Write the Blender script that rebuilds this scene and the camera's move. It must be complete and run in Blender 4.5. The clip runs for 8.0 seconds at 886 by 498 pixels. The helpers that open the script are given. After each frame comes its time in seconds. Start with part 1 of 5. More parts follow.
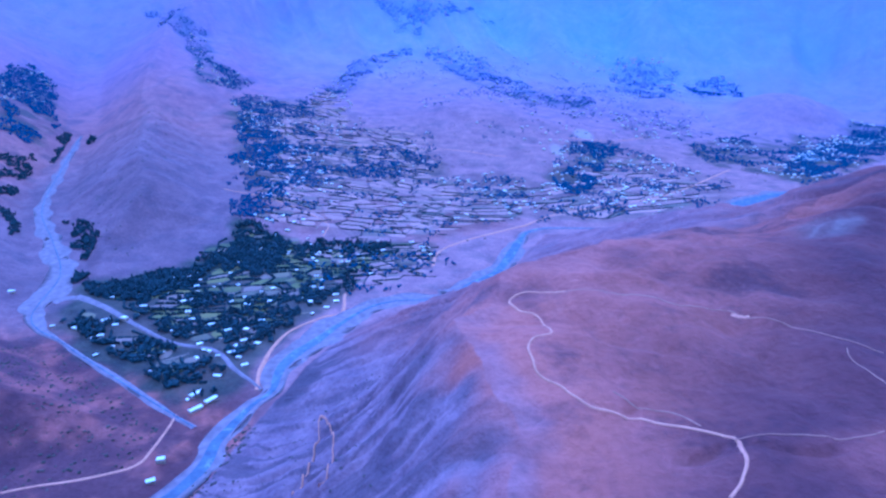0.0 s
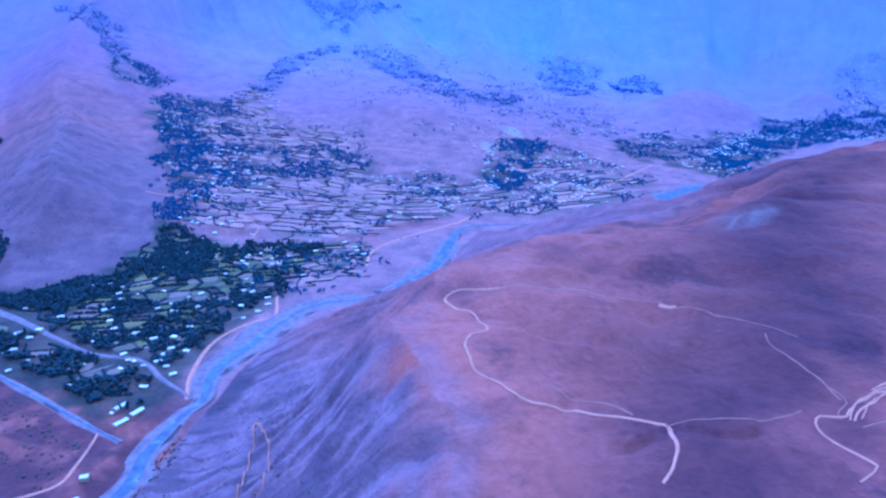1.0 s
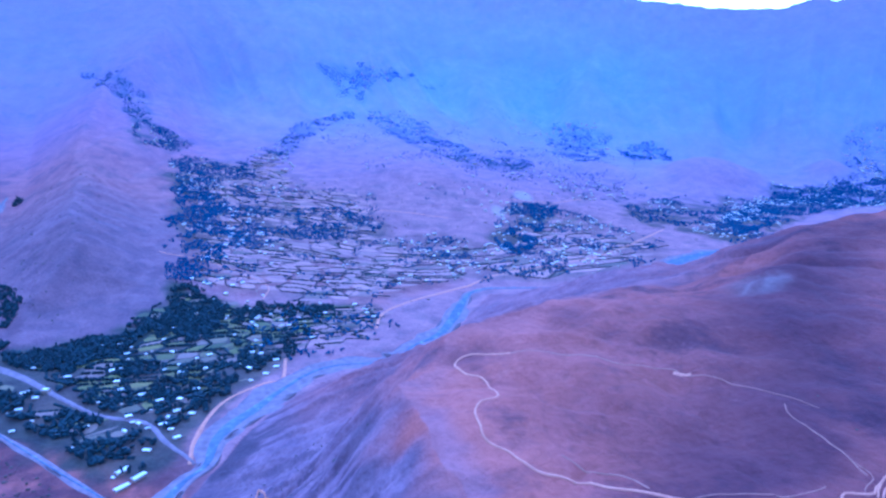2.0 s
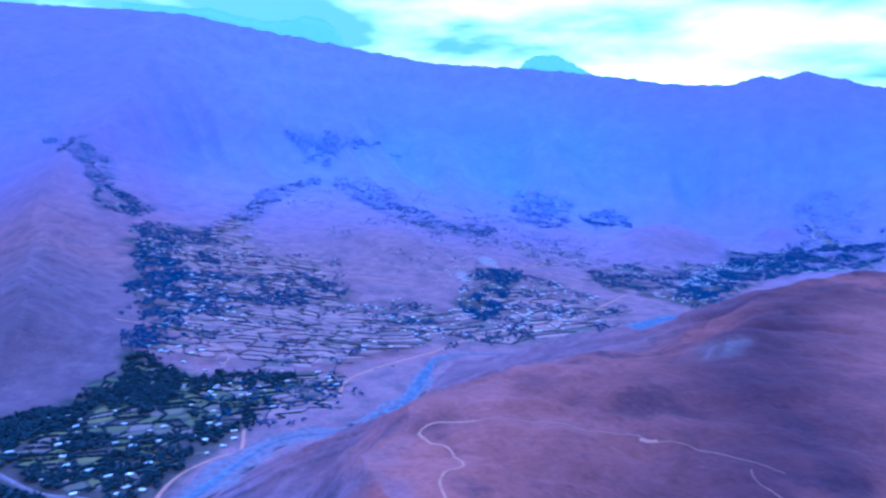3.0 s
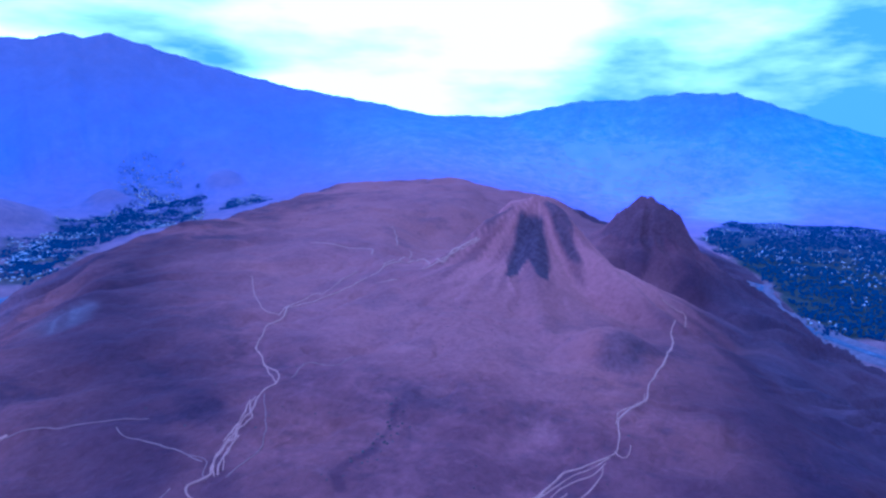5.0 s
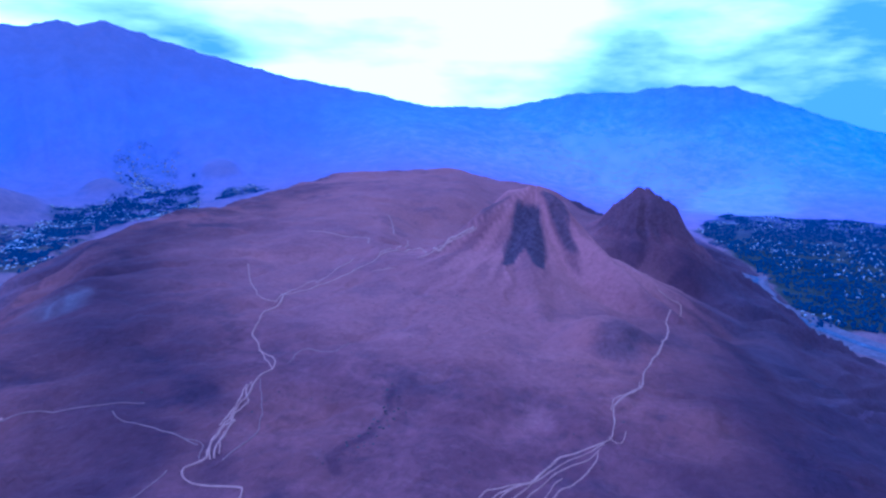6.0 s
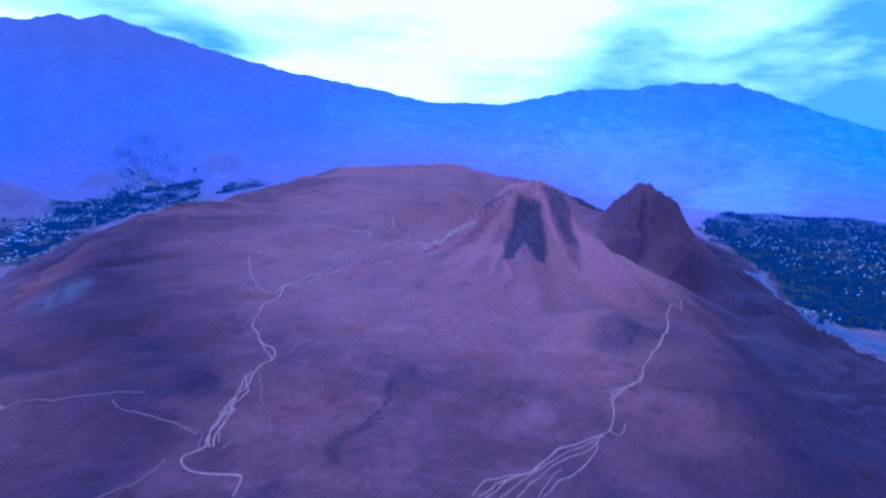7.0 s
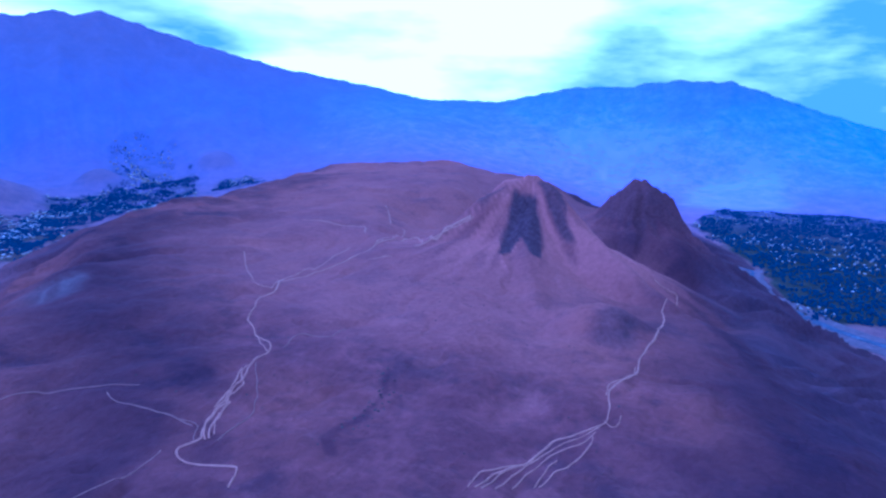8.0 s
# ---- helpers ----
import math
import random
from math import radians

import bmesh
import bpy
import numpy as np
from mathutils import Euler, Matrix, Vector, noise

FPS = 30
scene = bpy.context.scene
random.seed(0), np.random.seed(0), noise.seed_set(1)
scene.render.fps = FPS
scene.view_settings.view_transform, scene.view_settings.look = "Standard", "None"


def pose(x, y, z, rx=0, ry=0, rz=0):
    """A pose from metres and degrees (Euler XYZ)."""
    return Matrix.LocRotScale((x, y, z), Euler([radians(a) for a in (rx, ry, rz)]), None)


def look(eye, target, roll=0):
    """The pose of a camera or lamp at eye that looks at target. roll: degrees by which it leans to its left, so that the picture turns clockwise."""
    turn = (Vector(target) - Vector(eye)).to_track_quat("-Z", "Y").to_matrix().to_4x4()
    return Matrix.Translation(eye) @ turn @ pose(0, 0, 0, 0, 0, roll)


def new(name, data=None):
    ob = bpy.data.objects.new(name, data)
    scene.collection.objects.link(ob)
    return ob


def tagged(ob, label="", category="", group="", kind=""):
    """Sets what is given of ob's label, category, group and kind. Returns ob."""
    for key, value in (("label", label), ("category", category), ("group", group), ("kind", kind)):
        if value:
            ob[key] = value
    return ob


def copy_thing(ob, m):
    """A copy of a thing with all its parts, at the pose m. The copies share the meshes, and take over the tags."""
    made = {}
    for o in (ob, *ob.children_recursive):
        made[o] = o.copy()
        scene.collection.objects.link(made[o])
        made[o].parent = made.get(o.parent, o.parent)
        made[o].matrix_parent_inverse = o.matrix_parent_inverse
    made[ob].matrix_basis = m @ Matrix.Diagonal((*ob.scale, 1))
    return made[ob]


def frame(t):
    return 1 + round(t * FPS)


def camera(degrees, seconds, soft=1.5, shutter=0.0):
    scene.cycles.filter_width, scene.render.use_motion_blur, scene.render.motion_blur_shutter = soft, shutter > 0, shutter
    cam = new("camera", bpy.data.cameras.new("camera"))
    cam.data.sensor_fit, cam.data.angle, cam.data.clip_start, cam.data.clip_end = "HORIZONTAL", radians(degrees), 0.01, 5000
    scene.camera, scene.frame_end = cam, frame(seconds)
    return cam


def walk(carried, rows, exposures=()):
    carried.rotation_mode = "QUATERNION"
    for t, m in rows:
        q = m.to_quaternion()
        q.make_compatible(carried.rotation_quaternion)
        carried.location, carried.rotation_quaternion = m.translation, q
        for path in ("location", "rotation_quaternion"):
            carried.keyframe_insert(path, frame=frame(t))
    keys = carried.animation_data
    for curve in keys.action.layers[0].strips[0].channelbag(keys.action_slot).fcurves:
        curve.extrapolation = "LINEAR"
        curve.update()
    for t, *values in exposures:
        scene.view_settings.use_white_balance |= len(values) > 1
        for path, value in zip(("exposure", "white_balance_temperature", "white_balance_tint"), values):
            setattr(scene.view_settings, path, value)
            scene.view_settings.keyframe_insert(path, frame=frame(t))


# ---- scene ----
cam = camera(67.75, 8.0, soft=2.5, shutter=0.2)
# drone high over a bare hill: a tilt up, a swift pan to its right, then a slow sink
walk(cam, [
    (0.0, pose(0.47, 0.43, 401.12, 71.744, 1.208, 1.755)),
    (0.5, pose(0.20, 1.59, 401.18, 71.594, 0.847, 0.878)),
    (1.0, pose(-0.01, 2.70, 401.27, 71.466, 0.785, -4.182)),
    (1.5, pose(-0.10, 3.70, 401.36, 75.676, 0.550, -3.708)),
    (1.7, pose(-0.09, 4.07, 401.38, 75.647, 0.557, -3.243)),
    (2.8, pose(0.87, 5.59, 401.04, 82.664, 0.035, -3.569)),
    (3.0, pose(1.10, 5.76, 400.71, 82.597, 0.027, -6.087)),
    (3.3, pose(1.43, 5.99, 400.15, 82.130, 0.240, -21.591)),
    (3.5, pose(1.64, 6.14, 399.74, 81.757, 0.454, -34.717)),
    (4.0, pose(2.01, 6.47, 398.53, 80.385, 0.597, -56.742)),
    (4.5, pose(2.10, 6.72, 397.09, 79.700, 0.249, -60.043)),
    (6.0, pose(1.01, 7.10, 391.63, 78.707, -0.322, -60.506)),
    (6.5, pose(0.90, 6.95, 389.82, 78.535, -0.522, -60.374)),
    (7.0, pose(0.82, 6.78, 388.02, 78.416, -0.632, -60.379)),
    (7.5, pose(0.74, 6.60, 386.21, 78.305, -0.684, -60.546)),
    (8.0, pose(0.65, 6.38, 384.38, 78.252, -0.726, -60.694)),
], exposures=[(0.0, -1.25, 3060, 28), (1.7, -1.14, 3080, 27), (3.0, -1.55, 3080, 31), (4.5, -2.08, 2990, 31), (8.0, -2.2, 2970, 32)])

# ---------------------------------------------------------------- sky and sun
SUN_AZ, SUN_EL = -18.0, 24.0          # degrees clockwise from +y, degrees up
world = bpy.data.worlds.new("world")
scene.world = world
world.use_nodes = True
wn, wl = world.node_tree.nodes, world.node_tree.links
wn.clear()
w_out = wn.new("ShaderNodeOutputWorld")
w_bg = wn.new("ShaderNodeBackground")
w_sky = wn.new("ShaderNodeTexSky")
w_sky.sky_type, w_sky.sun_disc = "NISHITA", False
w_sky.sun_elevation, w_sky.sun_rotation = radians(SUN_EL), radians(SUN_AZ)
w_sky.altitude, w_sky.dust_density = 1200, 2.0
w_co = wn.new("ShaderNodeTexCoord")
w_map = wn.new("ShaderNodeMapping")
w_map.inputs["Scale"].default_value = (1.0, 1.0, 3.6)
w_map.inputs["Location"].default_value = (1.35, 0.7, 0.4)
w_noise = wn.new("ShaderNodeTexNoise")
w_noise.inputs["Scale"].default_value, w_noise.inputs["Detail"].default_value = 2.3, 7.0
w_noise.inputs["Roughness"].default_value = 0.52
w_dot = wn.new("ShaderNodeVectorMath")
w_dot.operation = "DOT_PRODUCT"
sun_way = Vector((math.sin(radians(58)) * math.cos(radians(9)), math.cos(radians(58)) * math.cos(radians(9)), math.sin(radians(9))))
w_dot.inputs[1].default_value = sun_way
w_glow = wn.new("ShaderNodeMapRange")
w_glow.interpolation_type = "SMOOTHSTEP"
for k, v in (("From Min", 0.95), ("From Max", 0.995), ("To Min", -0.08), ("To Max", 0.13)):
    w_glow.inputs[k].default_value = v
w_dot2 = wn.new("ShaderNodeVectorMath")
w_dot2.operation = "DOT_PRODUCT"
w_dot2.inputs[1].default_value = (math.sin(radians(22)), math.cos(radians(22)), 0.14)
w_glow2 = wn.new("ShaderNodeMapRange")
w_glow2.interpolation_type = "SMOOTHSTEP"
for k, v in (("From Min", 0.85), ("From Max", 0.99), ("To Min", 0.0), ("To Max", 0.07)):
    w_glow2.inputs[k].default_value = v
w_sum = wn.new("ShaderNodeMath")
w_sum.operation = "ADD"
w_add = wn.new("ShaderNodeMath")
w_add.operation = "ADD"
w_ramp = wn.new("ShaderNodeValToRGB")
w_ramp.color_ramp.elements[0].position, w_ramp.color_ramp.elements[0].color = 0.40, (0.0, 0.0, 0.0, 1)
w_ramp.color_ramp.elements[1].position, w_ramp.color_ramp.elements[1].color = 0.62, (1.0, 1.0, 1.0, 1)
w_mul = wn.new("ShaderNodeVectorMath")
w_mul.operation = "SCALE"
w_mul.inputs["Scale"].default_value = 0.10
w_mix = wn.new("ShaderNodeMix")
w_mix.data_type = "RGBA"
w_mix2 = wn.new("ShaderNodeMix")
w_mix2.data_type = "RGBA"
w_mix2.inputs["Factor"].default_value = 0.93
w_mix2.inputs["B"].default_value = (1.8, 2.1, 1.55, 1)      # grey veil cloud
w_mix.inputs["B"].default_value = (11.0, 8.6, 7.0, 1)          # sunlit thin cloud
wl.new(w_co.outputs["Generated"], w_map.inputs["Vector"])
wl.new(w_map.outputs["Vector"], w_noise.inputs["Vector"])
wl.new(w_co.outputs["Generated"], w_dot.inputs[0])
wl.new(w_dot.outputs["Value"], w_glow.inputs["Value"])
wl.new(w_noise.outputs["Fac"], w_add.inputs[0])
wl.new(w_co.outputs["Generated"], w_dot2.inputs[0])
wl.new(w_dot2.outputs["Value"], w_glow2.inputs["Value"])
wl.new(w_glow.outputs["Result"], w_sum.inputs[0])
wl.new(w_glow2.outputs["Result"], w_sum.inputs[1])
wl.new(w_sum.outputs["Value"], w_add.inputs[1])
wl.new(w_add.outputs["Value"], w_ramp.inputs["Fac"])
wl.new(w_sky.outputs["Color"], w_mul.inputs[0])
wl.new(w_mul.outputs["Vector"], w_mix2.inputs["A"])
wl.new(w_mix2.outputs["Result"], w_mix.inputs["A"])
wl.new(w_ramp.outputs["Color"], w_mix.inputs["Factor"])
wl.new(w_mix.outputs["Result"], w_bg.inputs["Color"])
wl.new(w_bg.outputs["Background"], w_out.inputs["Surface"])
w_bg.inputs["Strength"].default_value = 1.0

sun_data = bpy.data.lights.new("sun", "SUN")
sun_data.energy, sun_data.angle, sun_data.color = 3.0, radians(11), (1.0, 0.93, 0.84)
sun = new("sun", sun_data)
sun.matrix_world = look((0, 0, 900), Vector((0, 0, 900)) - Vector((
    math.sin(radians(SUN_AZ)) * math.cos(radians(SUN_EL)),
    math.cos(radians(SUN_AZ)) * math.cos(radians(SUN_EL)), math.sin(radians(SUN_EL)))))

# ---------------------------------------------------------------- lie of the land
def hash01(ix, iy, seed):
    """A repeatable number from 0 to 1 for each whole-number cell."""
    n = (ix.astype(np.int64) * 374761393 + iy.astype(np.int64) * 668265263 + seed * 974711) & 0xFFFFFFFF
    n = ((n ^ (n >> 13)) * 1274126177) & 0xFFFFFFFF
    return ((n ^ (n >> 16)) & 0xFFFF) / 65535.0


def vnoise(x, y, seed=0):
    """Smooth noise from -1 to 1."""
    ix, iy = np.floor(x), np.floor(y)
    fx, fy = x - ix, y - iy
    ux, uy = fx * fx * fx * (fx * (fx * 6 - 15) + 10), fy * fy * fy * (fy * (fy * 6 - 15) + 10)
    a, b = hash01(ix, iy, seed), hash01(ix + 1, iy, seed)
    c, d = hash01(ix, iy + 1, seed), hash01(ix + 1, iy + 1, seed)
    return 2 * ((a * (1 - ux) + b * ux) * (1 - uy) + (c * (1 - ux) + d * ux) * uy) - 1


def fbm(x, y, octaves=4, seed=0, rough=0.5):
    total, amp, norm = 0.0, 1.0, 0.0
    for k in range(octaves):
        ca, sa = math.cos(0.6 * k + 0.3), math.sin(0.6 * k + 0.3)
        total = total + amp * vnoise((x * ca - y * sa) * 2 ** k + 17.3 * k, (x * sa + y * ca) * 2 ** k - 9.1 * k, seed + k)
        norm += amp
        amp *= rough
    return total / norm


def ridged(x, y, octaves=4, seed=0):
    """Sharp crests and round troughs, 0 to 1."""
    total, amp, norm = 0.0, 1.0, 0.0
    for k in range(octaves):
        total = total + amp * (1 - np.abs(vnoise(x * 2 ** k + 5.7 * k, y * 2 ** k + 3.3 * k, seed + k)) * 1.6)
        norm += amp
        amp *= 0.5
    return total / norm


def smooth(a, b, v):
    t = np.clip((v - a) / (b - a), 0, 1)
    return t * t * (3 - 2 * t)


def along(line, x, y, closed=False):
    """Distance to a bent line, the way along it, and the line's third value at the nearest point."""
    pts = list(line) + ([line[0]] if closed else [])
    best = np.full(x.shape, 1e18)
    way, third, run = np.zeros(x.shape), np.zeros(x.shape), 0.0
    for p, q in zip(pts[:-1], pts[1:]):
        dx, dy = q[0] - p[0], q[1] - p[1]
        size = math.hypot(dx, dy)
        t = np.clip(((x - p[0]) * dx + (y - p[1]) * dy) / (size * size), 0, 1)
        d = (x - p[0] - t * dx) ** 2 + (y - p[1] - t * dy) ** 2
        near = d < best
        best = np.where(near, d, best)
        way = np.where(near, run + t * size, way)
        if len(p) > 2:
            third = np.where(near, p[2] + t * (q[2] - p[2]), third)
        run += size
    return np.sqrt(best), way, third


def inside(poly, x, y):
    odd = np.zeros(x.shape, bool)
    for p, q in zip(poly, poly[1:] + poly[:1]):
        if p[1] == q[1]:
            continue
        cross = (p[1] > y) != (q[1] > y)
        odd ^= cross & (x < (q[0] - p[0]) * (y - p[1]) / (q[1] - p[1]) + p[0])
    return odd


# brink of the hill's flat top, and the foot of its slopes
BRINK = [(-40, -60), (0, 100), (12, 215), (8, 280), (12, 335), (10, 380), (6, 430), (26, 500), (98, 545), (210, 610), (335, 715),
         (560, 880), (722, 925), (834, 925), (1177, 1056), (1382, 1083), (1600, 900), (1560, 560), (1300, 240), (1120, 170), (900, 165),
         (697, 112), (596, 60), (487, 12), (430, -14), (383, -34), (220, -110), (60, -140)]
FOOT = [(-262, 430), (-246, 545), (-228, 640), (-205, 745), (-185, 800), (-140, 880), (-100, 920), (-20, 935), (40, 1000), (78, 1090), (120, 1200), (165, 1300), (300, 1310), (450, 1312),
        (700, 1480), (850, 1520), (1350, 1560), (2000, 1420), (2500, 950), (2450, 420), (1950, 150), (1420, -10), (1200, -85), (1080, -200), (900, -500),
        (300, -600), (-200, -450), (-370, -50), (-320, 280)]
RIVER = [(-560, 60), (-420, 300), (-279, 495), (-262, 595), (-248, 656), (-234, 690), (-236, 759), (-209, 824), (-161, 925), (-113, 964), (-32, 974), (4, 1036), (54, 1095), (92, 1215),
         (144, 1347), (282, 1354), (425, 1357), (699, 1580), (857, 1673), (1300, 2060), (1420, 2140)]
SPUR = [(-640, 1120, 25), (-690, 1250, 110), (-740, 1400, 150), (-850, 1750, 185), (-1050, 2300, 240), (-1400, 3000, 380)]
KNOLL = [(-400, 600, 8), (-520, 620, 55), (-700, 640, 110), (-1000, 700, 220)]
SIDE = [(-295, 607, 1), (-386, 673, 3), (-540, 790, 8), (-640, 870, 12), (-690, 1030, 20), (-790, 1180, 32), (-920, 1360, 50), (-1020, 1600, 78),
        (-1150, 1950, 125), (-1500, 2700, 300)]
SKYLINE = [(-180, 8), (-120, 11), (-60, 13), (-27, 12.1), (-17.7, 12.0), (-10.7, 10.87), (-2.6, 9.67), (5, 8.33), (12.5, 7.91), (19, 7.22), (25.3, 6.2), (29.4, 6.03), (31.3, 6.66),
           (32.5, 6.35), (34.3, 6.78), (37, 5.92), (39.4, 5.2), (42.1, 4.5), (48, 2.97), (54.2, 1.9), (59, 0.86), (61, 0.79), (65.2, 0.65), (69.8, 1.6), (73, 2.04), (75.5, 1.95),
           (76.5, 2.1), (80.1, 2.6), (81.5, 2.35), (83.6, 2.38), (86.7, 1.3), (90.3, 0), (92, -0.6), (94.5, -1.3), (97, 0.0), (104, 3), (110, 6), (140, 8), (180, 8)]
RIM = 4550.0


def hilltop(x, y):
    az, r = np.degrees(np.arctan2(x, y)), np.hypot(x, y)
    z = 206 + 0.045 * (y - 200) * np.exp(-np.maximum(y - 700, 0) / 900) - 0.012 * (x - 300) - 0.024 * np.maximum(x - 450, 0) * np.exp(-np.maximum(x - 1000, 0) / 600)
    z = z + (28 + 16 * smooth(46, 53, az)) * smooth(900, 1700, x + 0.6 * y) * smooth(350, 700, y) - 22 * np.exp(-((x - 340) ** 2 + (y - 790) ** 2) / 190 ** 2)
    z = z - 15 * smooth(19, 23.5, az) * smooth(32, 28, az) * smooth(560, 800, r)
    z = z - 20 * smooth(61.5, 65, az) * smooth(930, 1250, r) * (1 - np.exp(-((x - 1212) ** 2 + (y - 240) ** 2) / 200 ** 2))
    z = z + 9 * fbm(x / 210, y / 210, 3, 11) - 5 * ridged(x / 130 + 0.4 * fbm(x / 90, y / 90, 2, 15), y / 130, 2, 14) + 3 + 3.6 * fbm(x / 60, y / 60, 3, 12)
    # folds and dry gullies on the north-western half
    fold = smooth(330, 470, y + 0.25 * x) * smooth(1200, 900, r) * smooth(45, 37, az)
    wx, wy = x + 30 * fbm(x / 110, y / 110, 3, 16), y + 30 * fbm(x / 110 + 20, y / 110, 3, 17)
    z = z + fold * (-13 * smooth(0.55, 0.95, ridged((wx * 0.6 + wy * 0.8) / 150, (wx * 0.8 - wy * 0.6) / 420, 2, 18)) + 6 * fbm(wx / 45, wy / 45, 3, 19))
    z = z - 2.6 * smooth(0.62, 0.95, ridged(wx / 75, wy / 75, 2, 20)) * (1 - fold)
    z = z + 17 * np.exp(-(((x - 368) ** 2 + (y - 650) ** 2) / 40 ** 2) ** 0.8) + 0.5 * fbm(x / 14, y / 14, 2, 13)
    return z


def knobs(x, y, seed):
    return 5.0 * fbm(x / 13, y / 13, 3, seed + 5, 0.6)


CONE_WEST = [(0, 115), (9, 109), (24, 98), (41, 84), (51, 75), (67, 60), (80, 48), (95, 38), (117, 28), (149, 19), (200, 10), (290, 0)]
CONE_EAST = [(0, 86), (10, 83), (22, 75), (40, 66), (58, 52), (72, 32), (84, 20), (105, 12), (150, 5), (210, 0)]


def cone(x, y, cx, cy, profile, lean, rocky, seed):
    """A peak with the given fall of height, steeper on one side, cut by radial gullies."""
    dx, dy = x - cx, y - cy
    d = np.hypot(dx, dy)
    a = np.arctan2(dx, dy)
    turn = 8 * vnoise(np.cos(a) * 3.2 + 8, np.sin(a) * 3.2 + 8, seed) * smooth(5, 60, d)
    reach = (d + turn) * (1 + lean * np.cos(a - radians(158)) * smooth(5, 40, d))
    h = np.interp(np.maximum(reach, 0), [p[0] for p in profile], [p[1] for p in profile])
    bent_a = a + 0.12 * fbm(x / 40, y / 40, 2, seed + 9)
    crags = (ridged(bent_a * 5.5, d / 120, 3, seed + 3) - 0.5) * rocky * smooth(14, 60, d) * np.exp(-(d / 95) ** 2)
    rills = (ridged(bent_a * 13, d / 300, 2, seed + 4) - 0.5) * 3.5 * smooth(60, 110, d) * smooth(300, 170, d)
    return h + crags + rills + knobs(x, y, seed) * np.exp(-(d / 34) ** 2) * rocky / 12


# ridges that run down from the western cone: x, y, height
CONE_RIDGES = [([(821, 331, 303), (796, 291, 292), (778, 261, 269), (760, 234, 249), (744, 208, 236), (729, 183, 223), (706, 146, 204), (689, 119, 193)], 1.05),
               ([(821, 331, 303), (788, 350, 293), (750, 371, 276), (714, 392, 247), (693, 404, 237), (672, 416, 226)], 0.95),
               ([(768, 311, 266), (705, 286, 233), (640, 260, 215), (560, 215, 203)], 0.5)]


def ridge_skirt(x, y, z):
    for line, fall in CONE_RIDGES:
        d, _, h = along(line, x, y)
        m = h - fall * np.sqrt(d * d + 6 ** 2) + fall * 6 + 2.5 * fbm(x / 22, y / 22, 3, 77)
        z = np.maximum(z, m)
    return z


MOUNDS = [(1252, 2666, 95, 190), (1770, 2700, 60, 95), (2230, 2480, 55, 110), (80, 2348, 30, 170), (814, 2727, 30, 110)]


def hummocks(x, y):
    """Height of the bare mounds on the valley's far side."""
    h = np.zeros(np.shape(x))
    for cx, cy, high, wide in MOUNDS:
        d = np.hypot(x - cx, y - cy) * (1 + 0.22 * fbm(x / 160, y / 160, 3, 31))
        h = np.maximum(h, high * np.exp(-(d / wide) ** 2.4))
    return h


